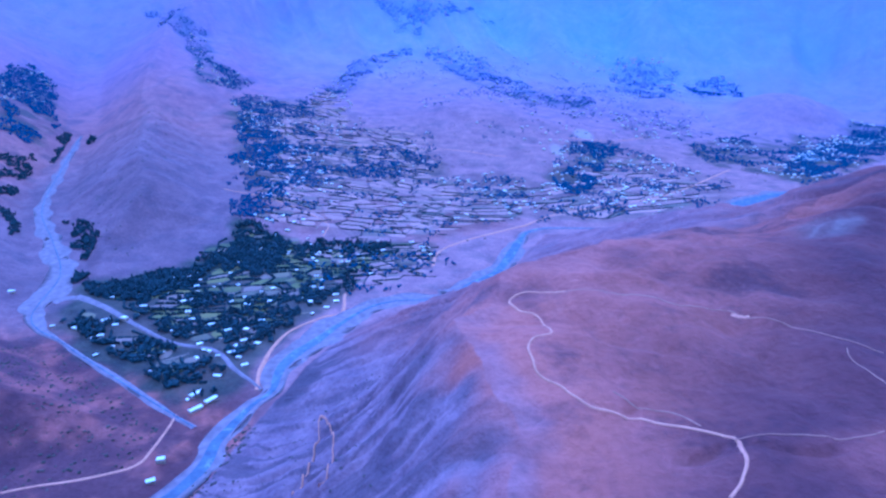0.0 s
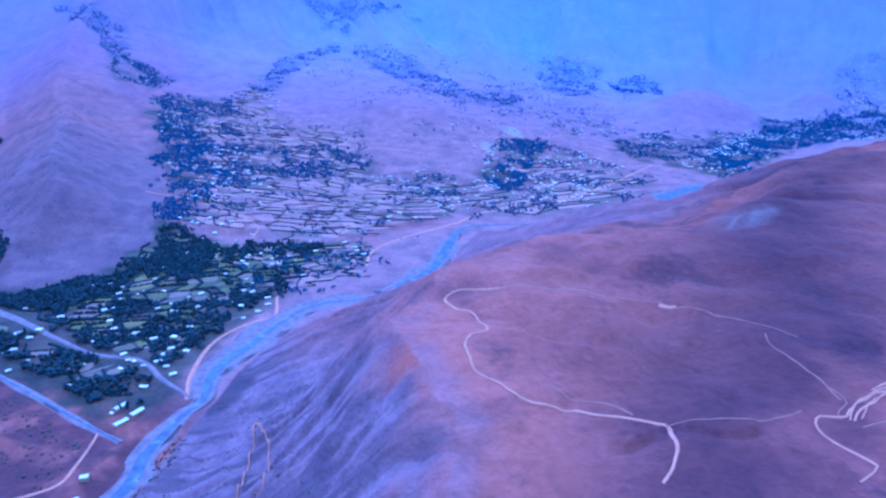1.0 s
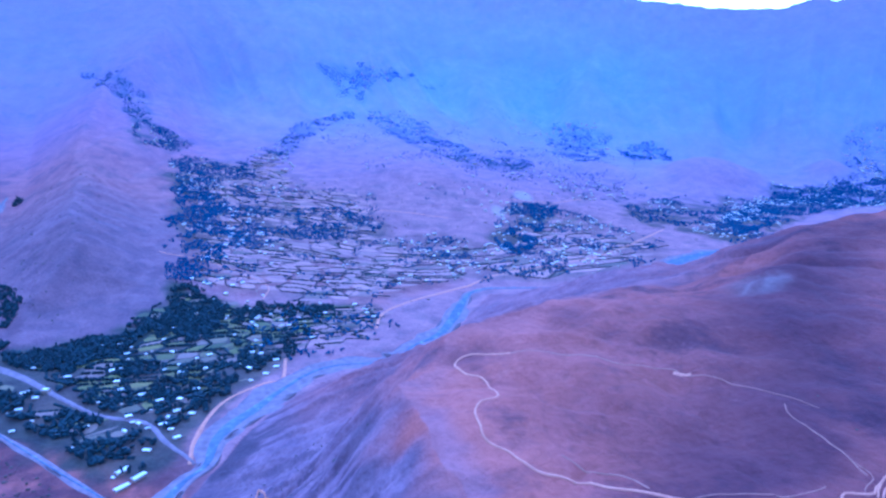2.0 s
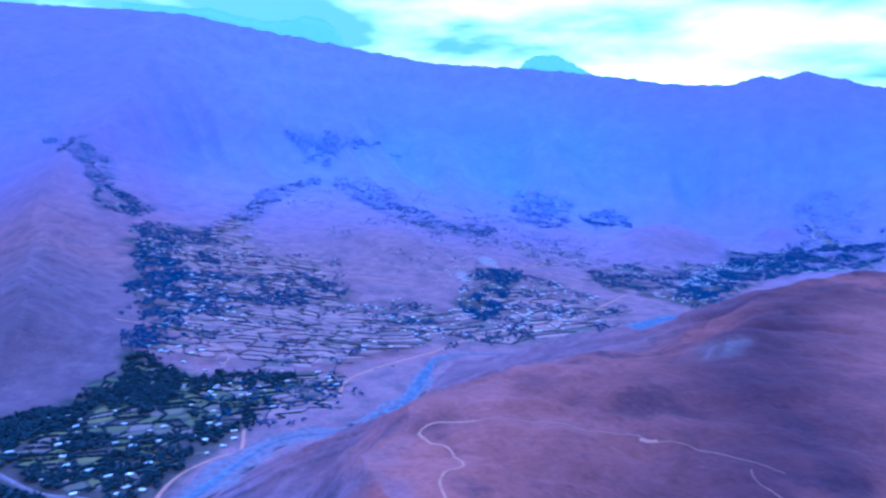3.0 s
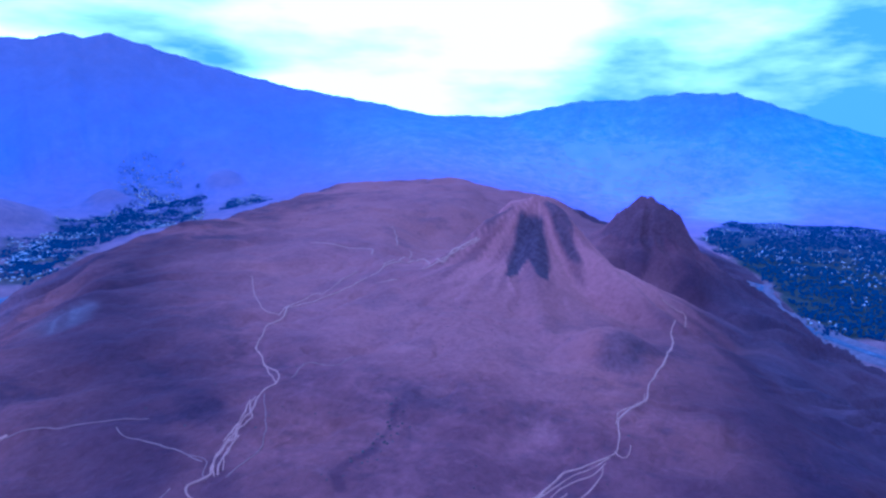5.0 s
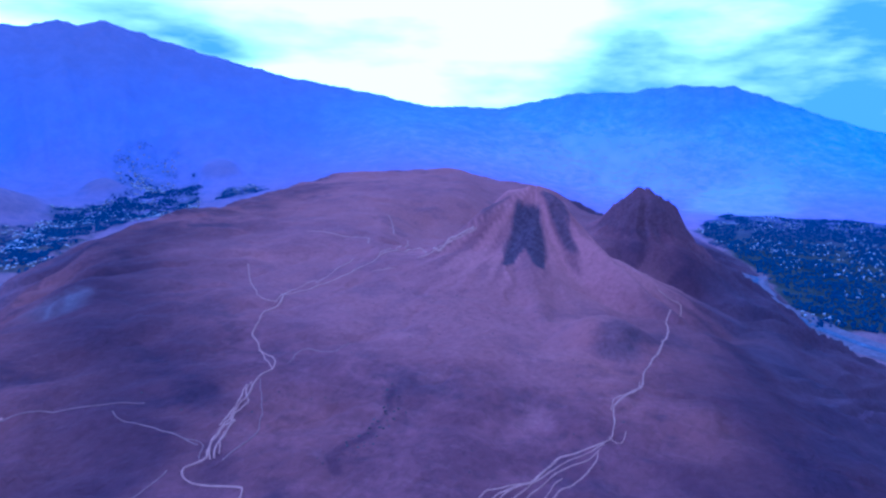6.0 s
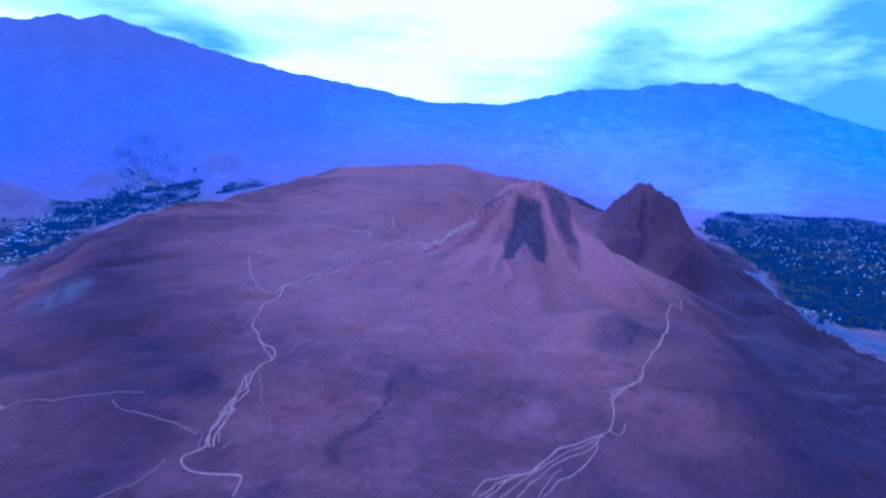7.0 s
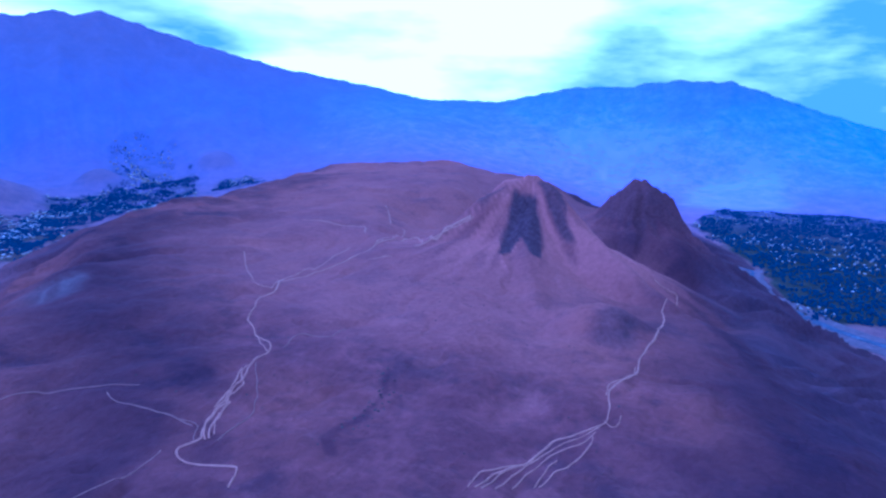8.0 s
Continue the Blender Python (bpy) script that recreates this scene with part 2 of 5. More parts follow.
def ground(x, y):
    """Height of the land."""
    x, y = np.asarray(x, float), np.asarray(y, float)
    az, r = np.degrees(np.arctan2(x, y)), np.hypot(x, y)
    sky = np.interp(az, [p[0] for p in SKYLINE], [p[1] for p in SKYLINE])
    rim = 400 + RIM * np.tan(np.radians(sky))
    # valley floor, then the fan, then the mountains round the basin
    d_river, way, _ = along(RIVER, x, y)
    right = smooth(55, 75, az) * smooth(150, 120, az)
    fan_r = 3000 + 300 * smooth(-8, 20, az) - 200 * right - 900 * smooth(-12, -26, az)
    far = np.maximum(d_river - 260, 0)
    rise = 0.02 * np.minimum(d_river, 260) + 0.185 * (np.sqrt(far ** 2 + 120 ** 2) - 120)
    floor = rise * (1 - right) + 4 * right + (1.2 + 9 * smooth(300, 1200, d_river) * (1 - right)) * fbm(x / 150, y / 150, 4, 21) * smooth(25, 90, d_river)
    hum = hummocks(x, y)
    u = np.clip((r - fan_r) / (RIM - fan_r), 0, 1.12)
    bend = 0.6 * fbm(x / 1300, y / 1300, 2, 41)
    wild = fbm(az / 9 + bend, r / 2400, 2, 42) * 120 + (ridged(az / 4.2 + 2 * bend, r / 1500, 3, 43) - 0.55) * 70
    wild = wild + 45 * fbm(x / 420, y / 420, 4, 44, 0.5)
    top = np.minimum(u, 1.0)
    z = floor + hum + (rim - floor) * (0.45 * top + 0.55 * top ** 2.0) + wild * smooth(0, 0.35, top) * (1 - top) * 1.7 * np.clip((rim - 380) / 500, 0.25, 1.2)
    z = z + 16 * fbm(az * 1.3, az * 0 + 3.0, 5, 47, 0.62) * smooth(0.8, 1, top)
    # side spurs
    d, w, h = along(SPUR, x, y)
    gul = (ridged((w + 20 * fbm(x / 80, y / 80, 2, 52)) / 110, d / 260, 3, 51) - 0.5) * 26
    z = np.maximum(z, h * np.exp(-(d / (60 + 0.95 * h)) ** 1.5) + gul * np.exp(-(d / 170) ** 2) * smooth(0, 60, d))
    d, w, h = along(KNOLL, x, y)
    z = np.maximum(z, (h + 6 * fbm(x / 60, y / 60, 3, 55)) * np.exp(-(d / (35 + 0.95 * h)) ** 2))
    d, w, h = along(SIDE, x, y)
    z = np.minimum(z, h + 0.6 * np.maximum(d - 45, 0) + 0.0)
    # the hill
    bx, by = x + 24 * fbm(x / 95, y / 95, 4, 65), y + 24 * fbm(x / 95 + 40, y / 95, 4, 66)
    d_b, s_b, _ = along(BRINK, bx, by, True)
    d_f, s_f, _ = along(FOOT, x, y, True)
    on = inside(BRINK, bx, by)
    out = ~inside(FOOT, x, y)
    t = np.where(on, 0.0, np.where(out, 1.0, d_b / np.maximum(d_b + d_f, 1e-6)))
    warp = 14 * fbm(x / 70, y / 70, 3, 61)
    west = smooth(60, -50, x) * smooth(760, 560, y)
    fall = (1 - west) * (1 - t ** 1.22 * (1.3 - 0.3 * t)) + west * (1 - t ** 1.12) ** 1.9
    rough = (ridged((s_f + warp) / 58, t * 1.0, 3, 62) - 0.5) * 44 + (ridged((s_f + 0.6 * warp) / 19, t * 2.2, 2, 64) - 0.5) * 15
    q = y + 0.28 * x + 0.5 * warp
    scar = (ridged(q / 40, x / 330, 3, 67) - 0.5) * 11 + (ridged(q / 13, x / 110, 2, 68) - 0.5) * 8
    rough = rough * (1 - west) * (0.35 + 0.65 * smooth(300, 700, x)) + scar * west
    slope = rough * np.sin(np.pi * np.clip(t, 0, 1)) ** 0.8
    soft = smooth(0, 60, np.where(on, d_b, 0)) * 3
    hz = hilltop(x, y) - 3 + soft
    z_hill = hz * fall + slope
    z = np.where(out, z, np.maximum(z_hill, 0.2))
    keep = (1 - smooth(0.3, 0.9, t))
    z = z + keep * cone(x, y, 821, 331, CONE_WEST, 0.2, 11, 71) + keep * cone(x, y, 1212, 275, CONE_EAST, 0.0, 24, 73)
    # hollows behind the western cone's two flanks
    z = z - np.where(out, 0, 62 * smooth(68.6, 76, az) * smooth(88, 80, az) * smooth(690, 800, r) * smooth(1130, 1010, r) + 24 * smooth(54, 59, az) * smooth(66, 63, az) * smooth(760, 880, r) * smooth(1350, 1100, r)) * keep
    z = np.where(np.hypot(x - 821, y - 331) < 420, ridge_skirt(x, y, z), z)
    z = z + 22 * np.exp(-(((x - 560) ** 2 + (y - 158) ** 2) / 40 ** 2) ** 1.3) * np.where(out, 0, 1)
    # the river's bed
    z = z - 3.5 * (1 - smooth(14, 34, d_river + 6 * fbm(x / 40, y / 40, 2, 81))) * np.where(r < 3000, 1, 0)
    return z

# ---------------------------------------------------------------- materials
def material(name):
    m = bpy.data.materials.new(name)
    m.use_nodes = True
    nt = m.node_tree
    nt.nodes.clear()
    out = nt.nodes.new("ShaderNodeOutputMaterial")
    bsdf = nt.nodes.new("ShaderNodeBsdfPrincipled")
    nt.links.new(bsdf.outputs["BSDF"], out.inputs["Surface"])
    return m, nt, bsdf


def n_noise(nt, scale, detail=5, rough=0.55, stretch=(1, 1, 1), seed=0.0):
    geo = nt.nodes.new("ShaderNodeNewGeometry")
    mp = nt.nodes.new("ShaderNodeMapping")
    mp.inputs["Scale"].default_value = [scale * s for s in stretch]
    mp.inputs["Location"].default_value = (seed, seed * 0.7, seed * 0.3)
    tx = nt.nodes.new("ShaderNodeTexNoise")
    tx.inputs["Scale"].default_value = 1.0
    tx.inputs["Detail"].default_value, tx.inputs["Roughness"].default_value = detail, rough
    nt.links.new(geo.outputs["Position"], mp.inputs["Vector"])
    nt.links.new(mp.outputs["Vector"], tx.inputs["Vector"])
    return tx.outputs["Fac"]


def n_ramp(nt, fac, stops):
    rp = nt.nodes.new("ShaderNodeValToRGB")
    el = rp.color_ramp.elements
    while len(el) < len(stops):
        el.new(0.5)
    for e, (p, c) in zip(el, stops):
        e.position = p
        e.color = (*c, 1) if len(c) == 3 else c
    nt.links.new(fac, rp.inputs["Fac"])
    return rp.outputs["Color"]


def n_mix(nt, fac, a, b, kind="MIX"):
    mx = nt.nodes.new("ShaderNodeMix")
    mx.data_type, mx.blend_type = "RGBA", kind
    for key, v in (("Factor", fac), ("A", a), ("B", b)):
        if isinstance(v, (int, float)):
            mx.inputs[key].default_value = v
        elif isinstance(v, tuple):
            mx.inputs[key].default_value = (*v, 1)
        else:
            nt.links.new(v, mx.inputs[key])
    return mx.outputs["Result"]


def n_attr(nt, name):
    at = nt.nodes.new("ShaderNodeAttribute")
    at.attribute_name = name
    return at.outputs["Fac"]


def n_bump(nt, bsdf, height, strength, distance):
    b = nt.nodes.new("ShaderNodeBump")
    b.inputs["Strength"].default_value, b.inputs["Distance"].default_value = strength, distance
    nt.links.new(height, b.inputs["Height"])
    nt.links.new(b.outputs["Normal"], bsdf.inputs["Normal"])


def plain(name, stops, scale, rough=0.9, bump=0.0, detail=5, random_tint=0.0):
    """A matt material whose colour wanders along the stops."""
    m, nt, bsdf = material(name)
    fac = n_noise(nt, scale, detail)
    col = n_ramp(nt, fac, stops)
    if random_tint:
        geo = nt.nodes.new("ShaderNodeNewGeometry")
        shade = n_ramp(nt, geo.outputs["Random Per Island"], [(0, (1 - random_tint,) * 3), (1, (1 + random_tint,) * 3)])
        col = n_mix(nt, 1.0, col, shade, "MULTIPLY")
    nt.links.new(col, bsdf.inputs["Base Color"])
    bsdf.inputs["Roughness"].default_value = rough
    bsdf.inputs["Specular IOR Level"].default_value = 0.2
    if bump:
        n_bump(nt, bsdf, fac, 0.6, bump)
    return m


def land_material(name, glow):
    m, nt, bsdf = material(name)
    big, mid = n_noise(nt, 1 / 260, 6, 0.6), n_noise(nt, 1 / 38, 6, 0.62, seed=4.0)
    fine = n_noise(nt, 1 / 5.5, 4, 0.6, seed=9.0)
    streak = n_noise(nt, 1 / 70, 6, 0.65, seed=21.0)
    soil = n_mix(nt, n_ramp(nt, big, [(0.38, (0, 0, 0)), (0.6, (1, 1, 1))]), (0.165, 0.063, 0.063), (0.305, 0.111, 0.082))
    soil = n_mix(nt, n_ramp(nt, mid, [(0.45, (0, 0, 0)), (0.75, (0.7, 0.7, 0.7))]), soil, (0.35, 0.135, 0.115))
    soil = n_mix(nt, n_ramp(nt, streak, [(0.52, (0, 0, 0)), (0.64, (0.85, 0.85, 0.85))]), soil, (0.115, 0.054, 0.062))
    spots, dust = n_noise(nt, 1 / 15, 5, 0.66, seed=13.0), n_noise(nt, 1 / 24, 6, 0.7, (1, 0.6, 1), 17.0)
    soil = n_mix(nt, n_ramp(nt, spots, [(0.53, (0, 0, 0)), (0.74, (0.45, 0.45, 0.45))]), soil, (0.095, 0.05, 0.058))
    soil = n_mix(nt, n_ramp(nt, dust, [(0.56, (0, 0, 0)), (0.70, (0.32, 0.32, 0.32))]), soil, (0.42, 0.185, 0.15))
    # dark soil patches, with edge falloff and flank shade painted in
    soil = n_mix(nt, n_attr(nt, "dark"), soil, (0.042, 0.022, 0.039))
    # reddish scree, and the far hilltop's haze painted in the same colour
    soil = n_mix(nt, n_attr(nt, "scree_haze"), soil, (0.50, 0.195, 0.15))
    rock = n_mix(nt, n_ramp(nt, mid, [(0.35, (0, 0, 0)), (0.62, (1, 1, 1))]), (0.16, 0.108, 0.145), (0.27, 0.178, 0.21))
    # dark rock ribs, with gully shadows painted into the same streaks
    rock = n_mix(nt, n_attr(nt, "rib_shade"), rock, (0.065, 0.052, 0.072))
    # fan's base colours lean violet to carry the valley's haze
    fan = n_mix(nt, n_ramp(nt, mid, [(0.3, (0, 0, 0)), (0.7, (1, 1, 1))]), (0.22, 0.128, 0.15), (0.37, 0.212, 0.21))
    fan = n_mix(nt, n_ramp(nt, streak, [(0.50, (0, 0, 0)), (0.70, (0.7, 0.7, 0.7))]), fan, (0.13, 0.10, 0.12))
    crag = n_mix(nt, n_ramp(nt, fine, [(0.35, (0, 0, 0)), (0.65, (1, 1, 1))]), (0.085, 0.050, 0.062), (0.125, 0.074, 0.08))
    green = n_mix(nt, n_ramp(nt, mid, [(0.35, (0, 0, 0)), (0.65, (1, 1, 1))]), (0.036, 0.042, 0.042), (0.082, 0.080, 0.062))
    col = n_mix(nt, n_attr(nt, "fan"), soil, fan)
    col = n_mix(nt, n_attr(nt, "rock"), col, rock)
    col = n_mix(nt, n_attr(nt, "green"), col, green)
    col = n_mix(nt, n_attr(nt, "crag"), col, crag)
    col = n_mix(nt, n_attr(nt, "pale"), col, (0.42, 0.36, 0.34))
    col = n_mix(nt, 0.5, col, n_ramp(nt, fine, [(0.3, (0.72, 0.72, 0.72)), (0.7, (1.25, 1.25, 1.25))]), "MULTIPLY")
    nt.links.new(col, bsdf.inputs["Base Color"])
    bsdf.inputs["Roughness"].default_value = 0.95
    bsdf.inputs["Specular IOR Level"].default_value = 0.1
    mixed = n_mix(nt, 0.35, mid, fine)
    n_bump(nt, bsdf, mixed, 0.75, 8.0)
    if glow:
        # haze painted as emission: the air's own light in front of the distant range
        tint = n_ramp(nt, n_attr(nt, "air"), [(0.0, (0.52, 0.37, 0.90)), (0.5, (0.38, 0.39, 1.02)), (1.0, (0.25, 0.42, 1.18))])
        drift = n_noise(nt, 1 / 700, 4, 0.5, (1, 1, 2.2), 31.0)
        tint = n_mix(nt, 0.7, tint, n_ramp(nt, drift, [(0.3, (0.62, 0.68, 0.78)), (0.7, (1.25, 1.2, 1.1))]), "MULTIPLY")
        # light and dark ridge streaks painted into the same glow
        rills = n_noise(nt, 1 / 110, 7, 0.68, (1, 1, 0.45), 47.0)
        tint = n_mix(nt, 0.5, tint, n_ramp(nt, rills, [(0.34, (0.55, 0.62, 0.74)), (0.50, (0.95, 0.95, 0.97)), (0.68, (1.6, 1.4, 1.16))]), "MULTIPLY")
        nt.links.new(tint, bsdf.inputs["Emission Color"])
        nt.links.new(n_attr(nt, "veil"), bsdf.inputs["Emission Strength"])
        # base colour also fades to flat grey with the haze
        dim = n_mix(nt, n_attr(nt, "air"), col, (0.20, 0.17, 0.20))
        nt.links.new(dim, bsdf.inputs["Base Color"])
    return m


LAND = land_material("hill_soil", False)
RANGE = land_material("distant_range", True)
PATH_DUST = plain("path_dust", [(0.3, (0.26, 0.135, 0.10)), (0.7, (0.36, 0.195, 0.145))], 1 / 6, 0.95, 0.1)
TRACK = plain("pale_dust", [(0.3, (0.42, 0.20, 0.135)), (0.7, (0.58, 0.30, 0.19))], 1 / 6, 0.95, 0.1)
GRAVEL = plain("river_gravel", [(0.3, (0.165, 0.125, 0.145)), (0.7, (0.28, 0.215, 0.24))], 1 / 9, 0.95, 0.2)


def water_material():
    m, nt, bsdf = material("river_water")
    fac = n_noise(nt, 1 / 11, 5, 0.6)
    nt.links.new(n_ramp(nt, fac, [(0.35, (0.095, 0.10, 0.15)), (0.58, (0.15, 0.16, 0.215)), (0.74, (0.36, 0.36, 0.40))]), bsdf.inputs["Base Color"])
    bsdf.inputs["Roughness"].default_value = 0.6
    bsdf.inputs["Specular IOR Level"].default_value = 0.1
    n_bump(nt, bsdf, n_noise(nt, 1 / 2.5, 4, 0.6), 0.35, 0.3)
    return m


WATER = water_material()


LEAF = plain("orchard_leaf", [(0.3, (0.015, 0.026, 0.040)), (0.7, (0.036, 0.052, 0.058))], 1 / 3, 0.8, 0.0, 3, 0.35)
HAZE_LEAF = plain("hazed_orchard_leaf", [(0.3, (0.026, 0.042, 0.046)), (0.7, (0.05, 0.07, 0.062))], 1 / 8, 0.85, 0.0, 3, 0.35)
HAZE_LEAF.node_tree.nodes["Principled BSDF"].inputs["Emission Color"].default_value = (0.03, 0.085, 0.32, 1)      # haze of the air before the far woods, painted as leaf emission
HAZE_LEAF.node_tree.nodes["Principled BSDF"].inputs["Emission Strength"].default_value = 0.42
BARK = plain("grey_bark", [(0.3, (0.10, 0.08, 0.06)), (0.7, (0.20, 0.16, 0.13))], 2.0, 0.9, 0.02)
MUD = plain("mud_plaster", [(0.3, (0.30, 0.23, 0.17)), (0.7, (0.42, 0.34, 0.26))], 1 / 3, 0.95, 0.03)
TIN = plain("white_sheet_roof", [(0.3, (0.72, 0.70, 0.70)), (0.7, (0.88, 0.86, 0.85))], 1 / 2, 0.45, 0.02)
MUDROOF = plain("mud_roof", [(0.3, (0.38, 0.32, 0.27)), (0.7, (0.52, 0.46, 0.40))], 1 / 4, 0.95, 0.03)
WOOD = plain("weathered_wood", [(0.3, (0.10, 0.07, 0.05)), (0.7, (0.18, 0.13, 0.09))], 3.0, 0.8, 0.01)
PANE = plain("dark_window_pane", [(0.3, (0.02, 0.025, 0.03)), (0.7, (0.04, 0.045, 0.05))], 1.0, 0.15)
SHRUB = plain("thorn_scrub", [(0.3, (0.05, 0.045, 0.04)), (0.7, (0.10, 0.085, 0.07))], 1 / 2, 0.95, 0.0, 3, 0.3)


def field_material(name, stops):
    m, nt, bsdf = material(name)
    geo = nt.nodes.new("ShaderNodeNewGeometry")
    crop = n_ramp(nt, geo.outputs["Random Per Island"], stops)
    fine = n_noise(nt, 1 / 4, 4, 0.6)
    col = n_mix(nt, 0.6, crop, n_ramp(nt, fine, [(0.3, (0.7, 0.7, 0.7)), (0.7, (1.2, 1.2, 1.2))]), "MULTIPLY")
    nt.links.new(col, bsdf.inputs["Base Color"])
    bsdf.inputs["Roughness"].default_value = 0.95
    n_bump(nt, bsdf, fine, 0.5, 0.3)
    return m


FIELD = field_material("crop_field", [(0.0, (0.20, 0.14, 0.12)), (0.2, (0.24, 0.17, 0.14)), (0.35, (0.12, 0.125, 0.03)), (0.6, (0.19, 0.165, 0.045)), (0.85, (0.07, 0.08, 0.03)), (1.0, (0.21, 0.15, 0.13))])
FALLOW = field_material("fallow_terrace", [(0.0, (0.36, 0.21, 0.185)), (0.35, (0.28, 0.165, 0.155)), (0.55, (0.13, 0.105, 0.085)), (0.7, (0.31, 0.185, 0.165)), (1.0, (0.40, 0.235, 0.20))])

# ---------------------------------------------------------------- the land as one sheet, and the range beyond it
def mesh_object(name, verts, faces, mats, parent=None, shade=True, attrs=None):
    me = bpy.data.meshes.new(name)
    me.from_pydata(verts, [], faces)
    for m in mats:
        me.materials.append(m)
    if shade:
        me.polygons.foreach_set("use_smooth", np.ones(len(me.polygons), bool))
    for key, v in (attrs or {}).items():
        a = me.attributes.new(key, "FLOAT", "POINT")
        a.data.foreach_set("value", np.ascontiguousarray(v, np.float32).ravel())
    me.update()
    ob = new(name, me)
    if parent:
        ob.parent = parent
    return ob


# orchards and fields, in plan
DELTA = [(-608, 873), (-605, 960), (-491, 1050), (-449, 1275), (-301, 1236), (-76, 1240), (-60, 1141), (-186, 1076), (-224, 910), (-265, 808), (-270, 704), (-320, 660), (-390, 680), (-507, 775)]
BAND = [(-624, 985), (-459, 1109), (-453, 1151), (-480, 1334), (-345, 1229), (-330, 1089), (-525, 945)]
TERRACES = [(-794, 2360), (-567, 2370), (-587, 2671), (-501, 2693), (-317, 2145), (-79, 2145), (-87, 1866), (-6, 1741), (111, 1680), (184, 1547), (146, 1431), (43, 1365), (-74, 1263), (-193, 1299), (-303, 1267), (-447, 1329), (-520, 1514), (-662, 1877)]
TERRACES_WEST = [(-803, 2357), (-565, 2407), (-447, 1973), (-211, 1988), (-71, 1867), (-97, 1728), (-277, 1724), (-370, 1591), (-515, 1518), (-662, 1877)]
FAR_SIDE = [(-37, 1738), (73, 1830), (201, 1699), (314, 2086), (471, 2162), (632, 1965), (700, 1707), (556, 1372), (441, 1413), (166, 1388), (97, 1457), (37, 1631)]
GROVE = [(336, 2120), (488, 2116), (395, 1868), (312, 1621), (230, 1642), (215, 1763), (320, 1899)]
GROVE_EAST = [(742, 2208), (1007, 2403), (1182, 2301), (1292, 2186), (981, 1686), (894, 1733), (861, 1839), (772, 1920), (712, 2060)]
STREAK = [(-162, 3316), (111, 3173), (311, 2779), (530, 2779), (468, 2568), (243, 2568), (49, 2788), (-184, 3216)]
UPPER = [(-462, 3574), (-262, 3631), (7, 3604), (211, 3725), (98, 3624), (-168, 3503), (-206, 3381), (-322, 3436)]
UPPER_EAST = [(734, 3455), (882, 3379), (1009, 3249), (904, 2945), (736, 2809), (656, 3083)]
SIDE_ORCHARD = [(-1481, 2128), (-1559, 2437), (-1434, 2315), (-1259, 2025), (-1166, 1746), (-1253, 1754)]
UPPER_ROW = [(-476, 3047), (-273, 3342), (-236, 3273), (-391, 2962), (-471, 2469), (-558, 2414), (-516, 2848)]
UPPER_FIELDS = [(1004, 3135), (1189, 3214), (1263, 3117), (1207, 3016), (1012, 2947)]
UPPER_HAMLET = [(308, 2751), (593, 3114), (757, 2891), (856, 2554), (763, 2272), (578, 2195), (515, 2468), (370, 2372)]
UPPER_WEST = [(-998, 2472), (-1021, 2603), (-887, 2576), (-810, 2581), (-816, 2443), (-919, 2370)]
GORGE = [(-1441, 3124), (-1186, 2989), (-1178, 2937), (-1092, 2874), (-964, 2603), (-990, 2513), (-1114, 2777), (-1211, 2826)]
FAN = [(-117, 2323), (-438, 2951), (117, 3347), (729, 3509), (1107, 3233), (865, 2322), (395, 1885), (70, 2068)]
VALLEY_UP = [(1958, 2218), (2088, 2306), (2202, 2248), (2154, 2088), (2094, 2148)]
VALLEY_RIM = [(1187, 2410), (1272, 2362), (1496, 2563), (1700, 2585), (1905, 2347), (1648, 2300), (1337, 2142), (1075, 1981), (912, 1875)]
NECK = [(-836, 2378), (-691, 2405), (-594, 2214), (-561, 1946), (-648, 1918), (-760, 2124)]
VALLEY_END = [(981, 2017), (1491, 2624), (1590, 2535), (1791, 2577), (2021, 2841), (1930, 2491), (2147, 2563), (1832, 2171), (1624, 2232), (1405, 2163), (1137, 1952), (953, 1815)]
VALLEY_HEAD = [(1685, 2563), (1837, 2755), (2018, 2968), (2182, 2993), (2251, 2788), (2060, 2604), (1956, 2408), (1926, 2302), (1772, 2290), (1637, 2318)]
EAST_VALLEY = [(1380, -10), (1800, 100), (2450, 360), (2900, 330), (3000, -100), (2900, -420), (1800, -420), (1450, -180)]


